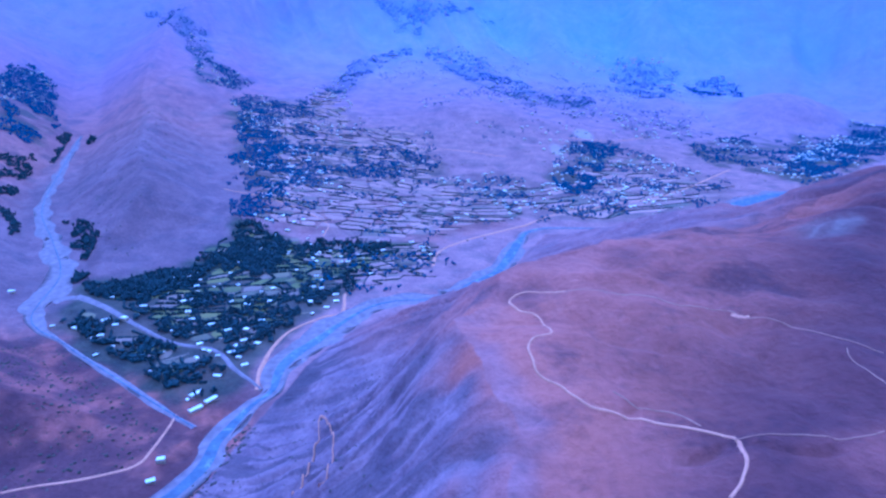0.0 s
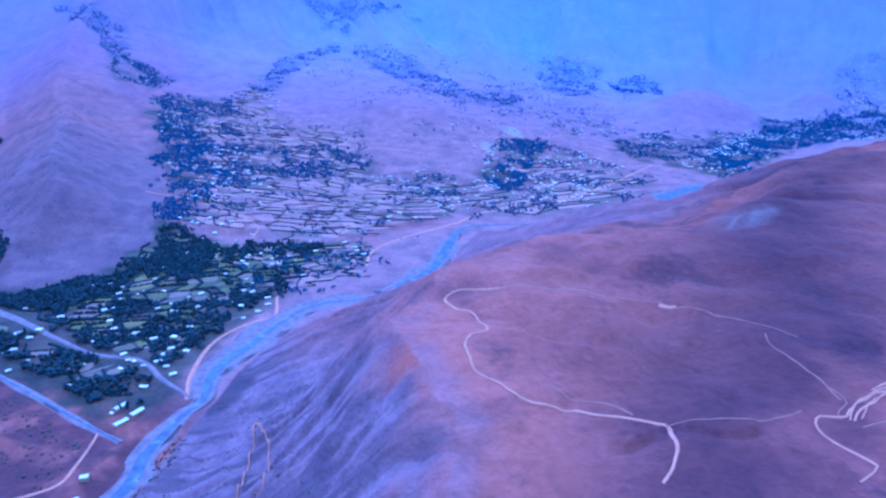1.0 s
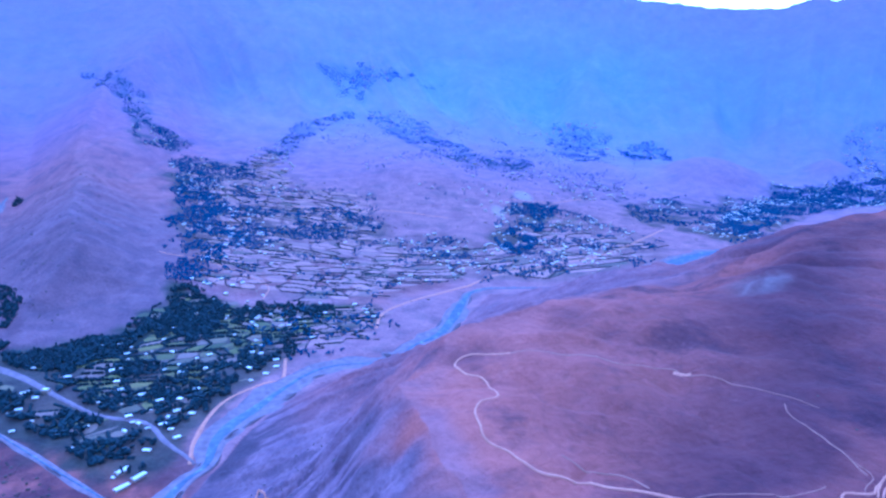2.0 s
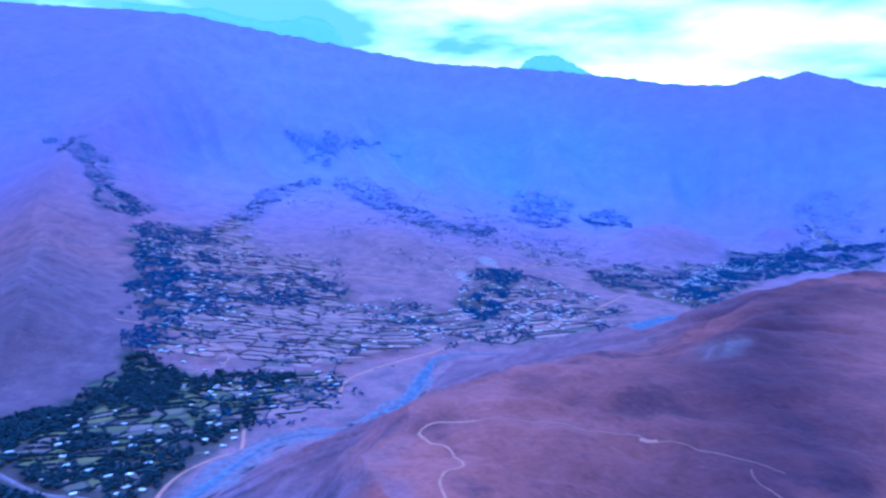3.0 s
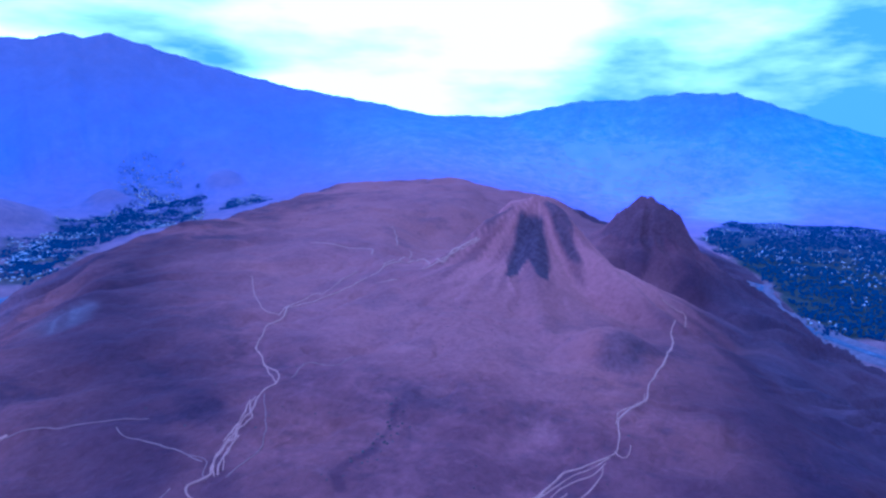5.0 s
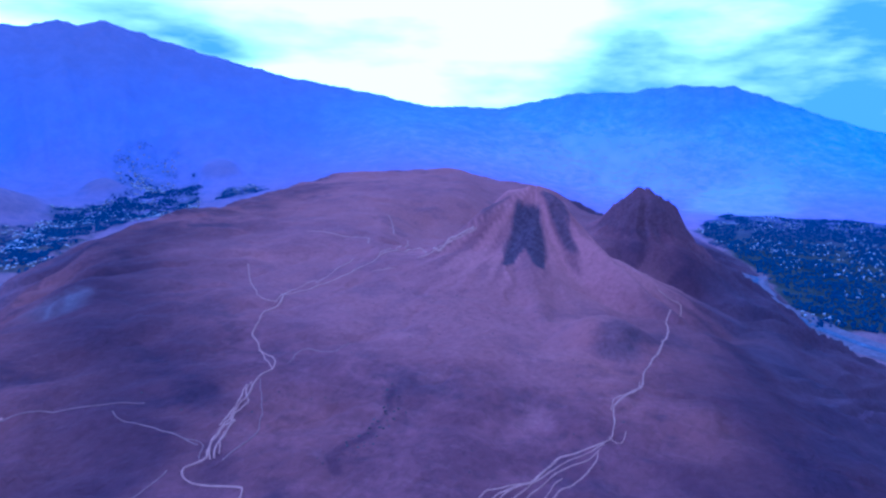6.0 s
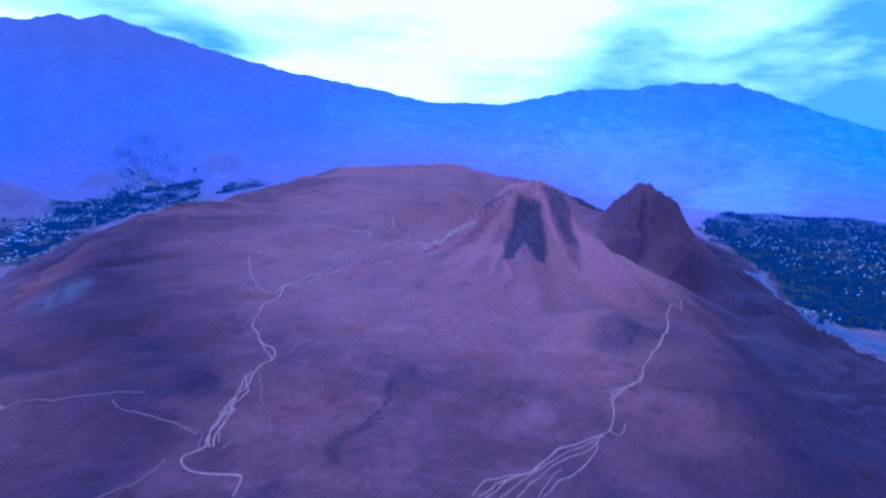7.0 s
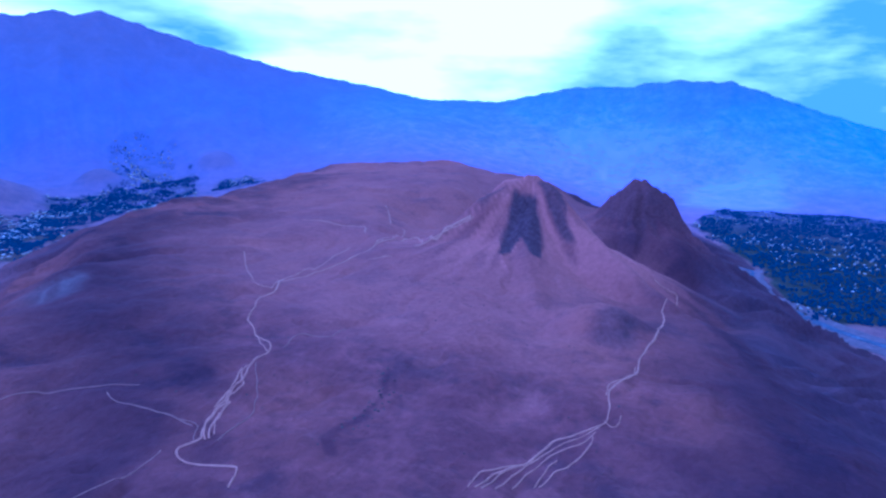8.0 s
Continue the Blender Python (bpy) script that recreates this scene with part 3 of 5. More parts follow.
def land_masks(x, y, z):
    az, r = np.degrees(np.arctan2(x, y)), np.hypot(x, y)
    d_river, _, _ = along(RIVER[:19], x, y)
    bx, by = x + 24 * fbm(x / 95, y / 95, 4, 65), y + 24 * fbm(x / 95 + 40, y / 95, 4, 66)
    d_b, s_b, _ = along(BRINK, bx, by, True)
    d_f, s_f, _ = along(FOOT, x, y, True)
    on, foot = inside(BRINK, bx, by), inside(FOOT, x, y)
    n1, n2 = fbm(x / 120, y / 120, 4, 91), fbm(x / 35, y / 35, 3, 92)
    fan = np.where(foot, 0.0, 1.0)
    fan = fan * (1 - 0.55 * smooth(1.0, 0.4, np.hypot((x + 110) / 260, (y - 1430) / 230) + 0.5 * n1))
    west = smooth(330, -20, x) * smooth(1100, 900, y)
    bare = smooth(-25, 60, (x + 150) * 0.905 + (y - 740) * 0.426 + 30 * n1 + 12 * n2)      # red earth north of the cliff
    west = west * (1 - 0.75 * bare)
    rock = np.where(on, 0.45 * west * smooth(26, 4, d_b + 14 * n2), np.where(foot, smooth(5 - 15 * west, 82 - 48 * west, d_b + 26 * n2 + 16 * n1) * (0.2 + 0.75 * np.maximum(west, 0.6 * smooth(700, 950, y) * smooth(500, 300, x))), 0.0))
    fan = fan * (1 - 0.5 * smooth(-13, -24, az + 6 * n1))
    knoll, _, h = along(KNOLL, x, y)
    fan = fan * (1 - smooth(230, 150, knoll + 40 * n1) * 0.85)
    right = smooth(70, 82, az) * smooth(120, 105, az)
    wob = 22 * n2 + 30 * n1
    green = np.zeros_like(x)
    for poly, amount in ((DELTA, 0.85), (BAND, 1.0), (TERRACES, 0.25), (TERRACES_WEST, 0.6), (FAR_SIDE, 0.3), (GROVE, 0.8), (GROVE_EAST, 0.8), (STREAK, 0.95), (UPPER, 0.9), (UPPER_EAST, 0.8), (UPPER_ROW, 0.7), (UPPER_FIELDS, 1.0), (UPPER_HAMLET, 0.35), (UPPER_WEST, 0.9), (GORGE, 0.9), (VALLEY_UP, 0.75), (VALLEY_RIM, 0.85), (NECK, 0.9), (VALLEY_HEAD, 0.8), (SIDE_ORCHARD, 0.9), (VALLEY_END, 0.9), (EAST_VALLEY, 1.0)):
        d, _, _ = along(poly, x, y, True)
        green = np.maximum(green, amount * smooth(-25, 15, np.where(inside(poly, x, y), d, -d) + wob))
    plots_far = smooth(-0.25, 0.2, fbm(x / 42, y / 30, 3, 101))
    green = green * (1 - smooth(1700, 2100, r) * (1 - right) * 0.75 * (1 - plots_far))
    green = np.where(foot, 0.0, green * (1 - smooth(12, 28, hummocks(x, y)) * smooth(1700, 2100, r) * smooth(70, 60, az))) * smooth(22, 45, d_river)
    d = np.hypot(x - 821, y - 331)
    phi = (248 - np.degrees(np.arctan2(x - 821, y - 331)) + 180) % 360 - 180
    teeth = d + 44 * (ridged(phi / 7.5 + 0.5, d / 150, 2, 95) - 0.45) + 16 * n2
    left = -np.degrees(np.arcsin(np.clip((19 + 0.23 * (d - 30)) / np.maximum(d, 1), 0, 1)))
    crag = smooth(126, 118, teeth) * smooth(30, 44, d + 8 * n2) * smooth(-4, 3, phi - left + 5 * n2) * smooth(12, 6, phi + 4 * n2)
    crag = np.maximum(crag, 0.85 * smooth(90, 76, teeth) * smooth(14, 26, d + 6 * n2) * smooth(19, 24, phi + 5 * n2) * smooth(75, 60, phi))
    crag = np.maximum(crag, 0.75 * smooth(90, 78, d + 12 * n2 + 10 * n1) * smooth(-75, -60, phi + 8 * n2) * smooth(-42, -52, phi + 8 * n2) * smooth(34, 50, d))
    chute = smooth(4.5, 1.5, np.abs(phi - 15 - 0.05 * (d - 45) + 3 * n2)) * smooth(25, 50, d) * smooth(210, 130, d)
    d = np.hypot(x - 1212, y - 275)
    a = np.degrees(np.arctan2(x - 1212, y - 275)) % 360
    crag = np.maximum(crag, (0.3 + 0.3 * n1) * smooth(92, 82, d + 26 * (ridged(a / 9, d / 150, 2, 96) - 0.45) + 9 * n2) * smooth(140, 165, a) * smooth(350, 325, a))
    d = np.hypot((x - 545) / 1.0, (y - 138) / 0.8)
    crag = np.maximum(crag, 0.6 * smooth(40, 18, d + 16 * n2))
    fx, fy = x - 372, y - 655
    fr, fa = np.hypot(fx, fy), np.arctan2(fx, fy)
    face = smooth(44, 12, np.hypot(x - 342, y - 614) + 12 * n2)
    pale = 0.27 * face * (0.5 + 0.5 * smooth(0.2, 0.6, ridged(fa * 4, fr / 80, 2, 99)))
    for cx, cy, wx, wy, much in ((3250, 270, 420, 260, 1.0), (4, 3235, 70, 260, 0.35), (226, 2916, 60, 200, 0.35), (388, 2213, 34, 70, 0.6), (280, 2021, 28, 80, 0.5)):
        pale = np.maximum(pale, much * smooth(1.0, 0.5, np.hypot((x - cx) / wx, (y - cy) / wy) + 0.4 * n1))
    # downhill streaks: dark rock ribs and painted gully shadows
    rib_shade = smooth(0.0, 0.2, ridged((s_f + 14 * n2) / 34, d_f / 420, 3, 97) - 0.5 + 0.3 * n1) * rock * (1 - 0.8 * bare)
    cliff = smooth(60, -50, x) * smooth(760, 560, y) * rock
    q = y + 0.28 * x + 10 * n2
    rib_shade = rib_shade * (1 - cliff) + cliff * smooth(0.02, 0.2, ridged(q / 15, x / 95, 3, 94) - 0.47 + 0.35 * n1) * 0.6
    rib_shade = np.maximum(rib_shade, 0.9 * smooth(1.0, 0.5, np.hypot((x + 196) / 42, (y - 700) / 62) + 0.7 * n2) * np.where(foot, 1, 0))
    sp, sw, _ = along(SPUR, x, y)
    spur_rock = smooth(330, 200, sp) * np.where(foot, 0, 1) * smooth(2300, 1700, r)
    rock = np.maximum(rock, 0.8 * spur_rock)
    rib_shade = np.maximum(rib_shade, (0.42 + 0.3 * n1) * spur_rock)
    rib_shade = np.maximum(rib_shade, 0.4 * spur_rock * smooth(0.0, 0.3, ridged((sw + 40 * n2) / 90, sp / 300, 3, 98) - 0.46 + 0.25 * n1))
    near = np.hypot((x - 225) / 0.75, y - 470)
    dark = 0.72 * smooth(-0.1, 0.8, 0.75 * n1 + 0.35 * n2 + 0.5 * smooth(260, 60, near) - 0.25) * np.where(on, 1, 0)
    # bearing terms put lens falloff westward and the east flank's shade into soil colour
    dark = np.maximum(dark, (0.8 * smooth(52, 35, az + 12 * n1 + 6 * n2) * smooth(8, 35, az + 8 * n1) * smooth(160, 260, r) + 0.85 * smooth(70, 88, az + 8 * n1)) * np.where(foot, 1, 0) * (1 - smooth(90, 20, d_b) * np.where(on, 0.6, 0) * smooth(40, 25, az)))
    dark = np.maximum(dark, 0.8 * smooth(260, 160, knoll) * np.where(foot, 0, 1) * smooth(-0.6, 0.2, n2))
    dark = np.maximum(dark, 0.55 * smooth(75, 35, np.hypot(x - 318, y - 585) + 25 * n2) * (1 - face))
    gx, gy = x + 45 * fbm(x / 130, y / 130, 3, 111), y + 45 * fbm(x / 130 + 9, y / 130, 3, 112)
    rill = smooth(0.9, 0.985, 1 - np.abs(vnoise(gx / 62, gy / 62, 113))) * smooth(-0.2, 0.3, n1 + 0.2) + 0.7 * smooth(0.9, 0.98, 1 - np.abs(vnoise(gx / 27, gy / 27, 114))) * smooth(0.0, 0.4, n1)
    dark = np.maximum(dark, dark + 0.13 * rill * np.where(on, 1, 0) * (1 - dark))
    # shade on the south-east flank, painted as darker soil
    shade_side = y - 0.508 * (x - 430) - 18 + 22 * n1 + 10 * n2
    dark = np.maximum(dark, 0.85 * smooth(22, -70, shade_side) * smooth(300, 420, x) * np.where(foot, 1, 0))
    dc = np.hypot(x - 821, y - 331)
    ac = np.degrees(np.arctan2(x - 821, y - 331)) % 360
    scree_haze = np.where(foot, 1, 0) * smooth(330, 90, dc + 40 * n1) * (0.3 + 0.65 * smooth(0.3, 0.6, ridged(ac / 9 + 0.3 * n2, dc / 260, 3, 93)))
    scree_haze = np.maximum(scree_haze, 0.3 * smooth(75, 5, d_b + 25 * n2) * np.where(on, 1, 0) * smooth(230, 130, x) * smooth(250, 330, y))
    # haze over the far hilltop, painted as three lighter soil patches
    scree_haze = np.maximum(scree_haze, 0.34 * smooth(43, 52, az + 5 * n1) * smooth(480, 700, x + 0.5 * y - 150 + 80 * n1 + 40 * n2) * smooth(300, 420, y + 60 * n1) * np.where(on, 1, 0))
    scree_haze = np.maximum(scree_haze, 0.4 * smooth(250, 70, np.hypot(x - 650, y - 570) + 70 * n1 + 30 * n2) * np.where(on, 1, 0))
    scree_haze = np.maximum(scree_haze, 0.4 * smooth(400, 180, np.hypot(x - 680, y - 400) + 60 * n1 + 30 * n2) * np.where(on, 1, 0))
    scree_haze = np.maximum(scree_haze, 0.9 * chute)
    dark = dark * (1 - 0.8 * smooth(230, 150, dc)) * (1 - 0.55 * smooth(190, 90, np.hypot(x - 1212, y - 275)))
    ravine, _, _ = along([(363, 250), (348, 243), (332, 233), (312, 231), (296, 225), (280, 228), (262, 226), (252, 214)], x + 3 * n2, y)
    dark = np.maximum(dark, 0.45 * smooth(4.5, 1.0, ravine + 2 * n2))
    return {"fan": fan, "rock": rock, "green": np.clip(green, 0, 1), "crag": crag, "pale": pale, "rib_shade": rib_shade, "dark": dark, "scree_haze": scree_haze}


def polar_sheet(name, az, radii, mat, closed):
    a, r = np.meshgrid(np.radians(az), radii)
    x, y = r * np.sin(a), r * np.cos(a)
    z = ground(x, y)
    rows, cols = x.shape
    verts = np.stack([x, y, z], -1).reshape(-1, 3)
    i, j = np.meshgrid(np.arange(rows - 1), np.arange(cols if closed else cols - 1), indexing="ij")
    k = (j + 1) % cols
    faces = np.stack([i * cols + j, (i + 1) * cols + j, (i + 1) * cols + k, i * cols + k], -1).reshape(-1, 4)
    masks = land_masks(x, y, z)
    bearing = np.degrees(a)
    # painted haze glow varies by bearing and height, with glare and shade built in
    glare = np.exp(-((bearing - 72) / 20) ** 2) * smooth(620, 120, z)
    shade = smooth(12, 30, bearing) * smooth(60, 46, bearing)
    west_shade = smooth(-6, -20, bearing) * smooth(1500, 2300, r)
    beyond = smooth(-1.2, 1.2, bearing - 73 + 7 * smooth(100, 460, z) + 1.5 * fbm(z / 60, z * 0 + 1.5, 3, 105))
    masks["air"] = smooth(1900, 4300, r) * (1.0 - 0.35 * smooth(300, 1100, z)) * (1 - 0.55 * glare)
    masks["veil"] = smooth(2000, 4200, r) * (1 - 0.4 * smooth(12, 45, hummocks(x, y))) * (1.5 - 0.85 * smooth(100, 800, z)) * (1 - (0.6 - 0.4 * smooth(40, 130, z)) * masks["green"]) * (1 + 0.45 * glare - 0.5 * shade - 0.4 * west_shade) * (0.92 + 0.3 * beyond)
    return mesh_object(name, verts.tolist(), faces[:, ::-1].tolist(), [mat], None, True, masks)


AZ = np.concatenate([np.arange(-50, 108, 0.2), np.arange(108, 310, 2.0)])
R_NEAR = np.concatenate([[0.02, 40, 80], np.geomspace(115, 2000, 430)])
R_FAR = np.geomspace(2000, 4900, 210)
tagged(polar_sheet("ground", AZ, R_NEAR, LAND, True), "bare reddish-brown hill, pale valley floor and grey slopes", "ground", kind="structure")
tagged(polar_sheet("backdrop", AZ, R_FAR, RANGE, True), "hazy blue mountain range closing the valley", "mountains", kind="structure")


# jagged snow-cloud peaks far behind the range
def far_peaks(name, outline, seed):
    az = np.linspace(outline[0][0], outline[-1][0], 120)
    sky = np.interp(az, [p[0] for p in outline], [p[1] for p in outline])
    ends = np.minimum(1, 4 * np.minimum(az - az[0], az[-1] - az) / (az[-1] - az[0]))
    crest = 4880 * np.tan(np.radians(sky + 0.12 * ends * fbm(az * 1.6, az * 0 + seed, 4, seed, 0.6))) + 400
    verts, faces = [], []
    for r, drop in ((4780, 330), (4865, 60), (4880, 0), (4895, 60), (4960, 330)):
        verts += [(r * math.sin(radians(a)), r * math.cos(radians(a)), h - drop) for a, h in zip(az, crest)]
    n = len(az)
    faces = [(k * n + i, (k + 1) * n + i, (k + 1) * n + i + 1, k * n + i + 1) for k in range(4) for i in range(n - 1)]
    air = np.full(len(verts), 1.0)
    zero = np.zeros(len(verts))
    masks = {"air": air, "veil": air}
    for key in ("fan", "rock", "green", "crag", "pale", "rib_shade", "dark", "scree_haze"):
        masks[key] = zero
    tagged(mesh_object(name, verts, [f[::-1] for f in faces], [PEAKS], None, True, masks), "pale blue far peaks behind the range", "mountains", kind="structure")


# peaks emit pale blue, standing in for the haze over them
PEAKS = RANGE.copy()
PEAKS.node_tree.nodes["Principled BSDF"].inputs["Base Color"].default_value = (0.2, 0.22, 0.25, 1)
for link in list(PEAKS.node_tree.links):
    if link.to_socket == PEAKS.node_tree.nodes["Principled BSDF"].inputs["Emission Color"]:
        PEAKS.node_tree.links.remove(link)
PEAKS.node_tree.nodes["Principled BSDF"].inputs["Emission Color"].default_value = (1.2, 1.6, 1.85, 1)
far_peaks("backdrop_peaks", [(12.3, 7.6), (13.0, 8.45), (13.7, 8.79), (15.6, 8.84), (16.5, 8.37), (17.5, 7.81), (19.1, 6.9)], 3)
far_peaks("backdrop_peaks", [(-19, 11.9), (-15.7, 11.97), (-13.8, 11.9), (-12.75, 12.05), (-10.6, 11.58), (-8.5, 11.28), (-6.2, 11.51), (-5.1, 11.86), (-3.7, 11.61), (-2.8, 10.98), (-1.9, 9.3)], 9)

# ---------------------------------------------------------------- water, gravel and tracks laid on the land
def bent(points, step):
    """A smooth line through the points, sampled every step metres."""
    p = [Vector((a, b)) for a, b in points]
    p = [2 * p[0] - p[1]] + p + [2 * p[-1] - p[-2]]
    out = []
    for a, b, c, d in zip(p[:-3], p[1:-2], p[2:-1], p[3:]):
        n = max(2, int((c - b).length / step))
        for k in range(n):
            t = k / n
            out.append(0.5 * ((2 * b) + (c - a) * t + (2 * a - 5 * b + 4 * c - d) * t * t + (3 * b - a - 3 * c + d) * t ** 3))
    out.append(p[-2])
    return np.array([(v.x, v.y) for v in out])


def ribbon(name, points, width, mat, lift=0.45, step=4.0, wander=0.25, level=None, cross=5, seed=0, sway=0.0):
    """A strip of ground that follows the land, with sunk edges of uneven width."""
    c = bent(points, step)
    d = np.gradient(c, axis=0)
    d /= np.linalg.norm(d, axis=1)[:, None] + 1e-9
    side = np.stack([-d[:, 1], d[:, 0]], 1)
    run = np.arange(len(c)) * step
    c = c + side * (sway * vnoise(run / 19, run * 0 + 3.7 * seed + 0.5, 6) + 0.5 * sway * vnoise(run / 8, run * 0 + 1.9 * seed + 0.5, 7))[:, None]
    half = np.interp(np.linspace(0, 1, len(c)), np.linspace(0, 1, len(np.atleast_1d(width))), np.atleast_1d(width)) / 2
    us = np.linspace(-1, 1, cross)
    verts = []
    for k, u in enumerate(us):
        w = half * (1 + wander * vnoise(run / (5 * step), run * 0 + 7 * u + seed, 5))
        xy = c + side * (u * w)[:, None]
        z = ground(xy[:, 0], xy[:, 1])
        z = (z + lift) if level is None else np.full(len(c), level) + 0 * z
        if abs(u) == 1:
            z = z - (lift + 0.35)
        verts.append(np.column_stack([xy, z]))
    n = len(c)
    faces = [(k * n + i, k * n + i + 1, (k + 1) * n + i + 1, (k + 1) * n + i) for k in range(cross - 1) for i in range(n - 1)]
    return mesh_object(name, np.concatenate(verts).tolist(), [f[::-1] for f in faces], [mat])


def track(points, width, label, lift=0.45, wander=0.45, seed=0, mat=None):
    return tagged(ribbon("dirt_track", points, width, mat or TRACK, lift, 3.0, wander, None, 5, seed, 1.3), label, "track", kind="structure")


RIVER_NEAR = [(p[0], p[1]) for p in RIVER[:19]]
tagged(ribbon("river_bed", RIVER_NEAR, [40, 40, 40, 38, 34, 34, 26, 50, 62, 58, 50, 44, 36, 16, 12, 12, 40, 80, 80, 60, 30], GRAVEL, 0.8, 7.0, 0.5, None, 9), "pale grey gravel bed of the river", "river bed", kind="structure")
tagged(ribbon("water", RIVER_NEAR, [24, 24, 24, 24, 25, 22, 10, 26, 12, 7, 9, 30, 26, 7, 5, 5, 34, 60, 60, 40, 20], WATER, 1.3, 7.0, 0.3, None, 5), "shallow milky blue river running over gravel", "river", kind="structure")
SIDE_BED = [(p[0], p[1]) for p in SIDE[:9]]
tagged(ribbon("side_stream_bed", SIDE_BED, [8, 10, 15, 58, 50, 32, 30, 28, 22, 12], GRAVEL, 0.9, 8.0, 0.65, None, 7), "wide dry gravel bed of a side stream", "stream bed", kind="structure")
tagged(ribbon("side_stream", SIDE_BED, [3, 3, 3, 3, 3, 3, 2.5], WATER, 1.5, 6.0, 0.4, None, 5), "thin blue side stream between gravel banks", "stream", kind="structure")
tagged(ribbon("gravel_road", [(-640, 925), (-623, 943), (-542, 909), (-413, 812), (-340, 787), (-292, 734), (-247, 692)], [18, 11, 9, 8, 7], GRAVEL, 1.1, 6.0, 0.25, None, 5), "grey gravel road through the village fields", "road", kind="structure")
tagged(ribbon("river_bank_road", [(-252, 690), (-262, 740), (-262, 800), (-250, 850), (-215, 895), (-190, 915), (-196, 985)], 6, TRACK, 0.8, 5.0), "pale dirt road along the river bank", "road", kind="structure")
tagged(ribbon("valley_road", [(760, 1900), (480, 1600), (222, 1464), (124, 1370), (2, 1264), (-52, 1190), (-60, 1112)], 7, TRACK, 0.8, 8.0), "pale road crossing the valley fan", "road", kind="structure")
for pts in ([(-60, 1640), (60, 1560), (180, 1500), (300, 1490)], [(-420, 1990), (-200, 1960), (-60, 1990), (120, 1930)], [(620, 2250), (480, 2160), (330, 2150)], [(-560, 1480), (-420, 1440), (-300, 1350), (-290, 1270)]):
    tagged(ribbon("fan_track", pts, 3.5, TRACK, 0.7, 8.0), "pale cart track over the valley fan", "track", kind="structure")
tagged(ribbon("valley_road", [(-435, 498), (-409, 508), (-376, 517), (-344, 530), (-326, 544), (-323, 574), (-323, 609), (-325, 631)], 4, TRACK, 0.7, 5.0), "pale dirt road round the foot of the knoll", "road", kind="structure")
EAST_RIVER = [(1130, -470), (1230, -260), (1290, -135), (1392, -26), (1560, 90), (1800, 120)]
tagged(ribbon("east_river_bed", EAST_RIVER, [110, 120, 105, 100, 60], GRAVEL, 0.9, 12.0, 0.25, None, 9), "broad pale gravel bed of the eastern river", "river bed", kind="structure")
tagged(ribbon("east_water", EAST_RIVER, [30, 36, 30, 26], WATER, 1.5, 10.0, 0.4, None, 5), "shallow blue river on the eastern gravel bed", "river", kind="structure")

ROAD = [(112, 240), (122, 251), (129, 264), (131, 279), (127, 286), (117, 291), (100, 298), (81, 305), (64, 309), (56, 318), (51, 327), (41, 337), (38, 349), (37, 367), (42, 379), (53, 387), (53, 408), (51, 429), (41, 441), (33, 454), (34, 466), (49, 470), (73, 458)]
track(ROAD, 2.1, "pale winding dirt track on the bare hill", 0.6)
track([(73, 458), (113, 451), (148, 431), (184, 432), (188, 424), (215, 406), (235, 383), (251, 366)], [1.8, 1.6, 1.5, 1.1, 0.6], "faint dirt track along the hill's crest", 0.4, mat=PATH_DUST)
track([(184, 427), (188, 423), (194, 422)], [3, 6, 3], "bare dusty turning place beside the crest track", 0.7)
track([(81, 325), (87, 319), (97, 311), (108, 308), (119, 295)], 1.2, "narrow footpath across the bare hill", 0.4, mat=PATH_DUST)
track([(130, 281), (147, 283), (171, 283), (184, 281), (206, 288)], 0.7, "narrow footpath across the bare hill", 0.4, mat=PATH_DUST)
LANES = [(198, 232), (212, 240), (213, 244), (208, 258), (204, 268), (207, 278), (212, 283), (220, 283), (227, 282), (231, 286), (244, 295), (263, 307), (280, 315), (292, 319), (306, 329), (322, 337), (339, 342), (355, 356), (366, 380), (377, 393), (384, 407), (392, 413), (421, 432), (446, 449), (461, 449), (494, 468), (536, 467), (568, 461), (640, 466), (673, 472), (734, 478), (789, 488), (690, 408), (709, 395), (728, 373)]
LANE_LABEL = "braided pale dirt lane on the brown hill"
track(LANES, [1.3, 1.4, 1.6, 1.9, 2.3, 3.3, 3.6], LANE_LABEL, 0.6)
for pts, w in (([(226, 279), (233, 287), (252, 299), (265, 304), (272, 309), (288, 312), (293, 319), (302, 328), (311, 334)], 1.5),
               ([(228, 278), (234, 285), (246, 293), (255, 299), (268, 306)], 1.4),
               ([(232, 279), (241, 287), (253, 297)], 1.1),
               ([(255, 305), (262, 307), (282, 317), (306, 335)], 1.3),
               ([(223, 280), (225, 285), (233, 293), (235, 301), (232, 309)], 0.8),
               ([(228, 273), (248, 277), (265, 282), (280, 295), (302, 316), (317, 332)], 0.9),
               ([(461, 449), (472, 456), (497, 473), (553, 484), (549, 474), (607, 492), (643, 498)], 1.8),
               ([(460, 453), (488, 470)], 1.4),
               ([(366, 380), (357, 366), (343, 350), (339, 342)], 1.3),
               ([(721, 638), (728, 587), (748, 553), (716, 527)], 2.6),
               ([(823, 555), (896, 609), (945, 648)], 2.2),
               ([(663, 473), (703, 484), (778, 505), (822, 534)], 2.4),
               ([(611, 445), (626, 423)], 1.6),
               ([(667, 418), (704, 392), (728, 369)], 1.8),
               ([(560, 591), (502, 526), (462, 474), (463, 454)], 1.2)):
    track(pts, w, LANE_LABEL, 0.45, 0.45, pts[0][0] % 17 + len(pts), PATH_DUST if w < 1 else TRACK)
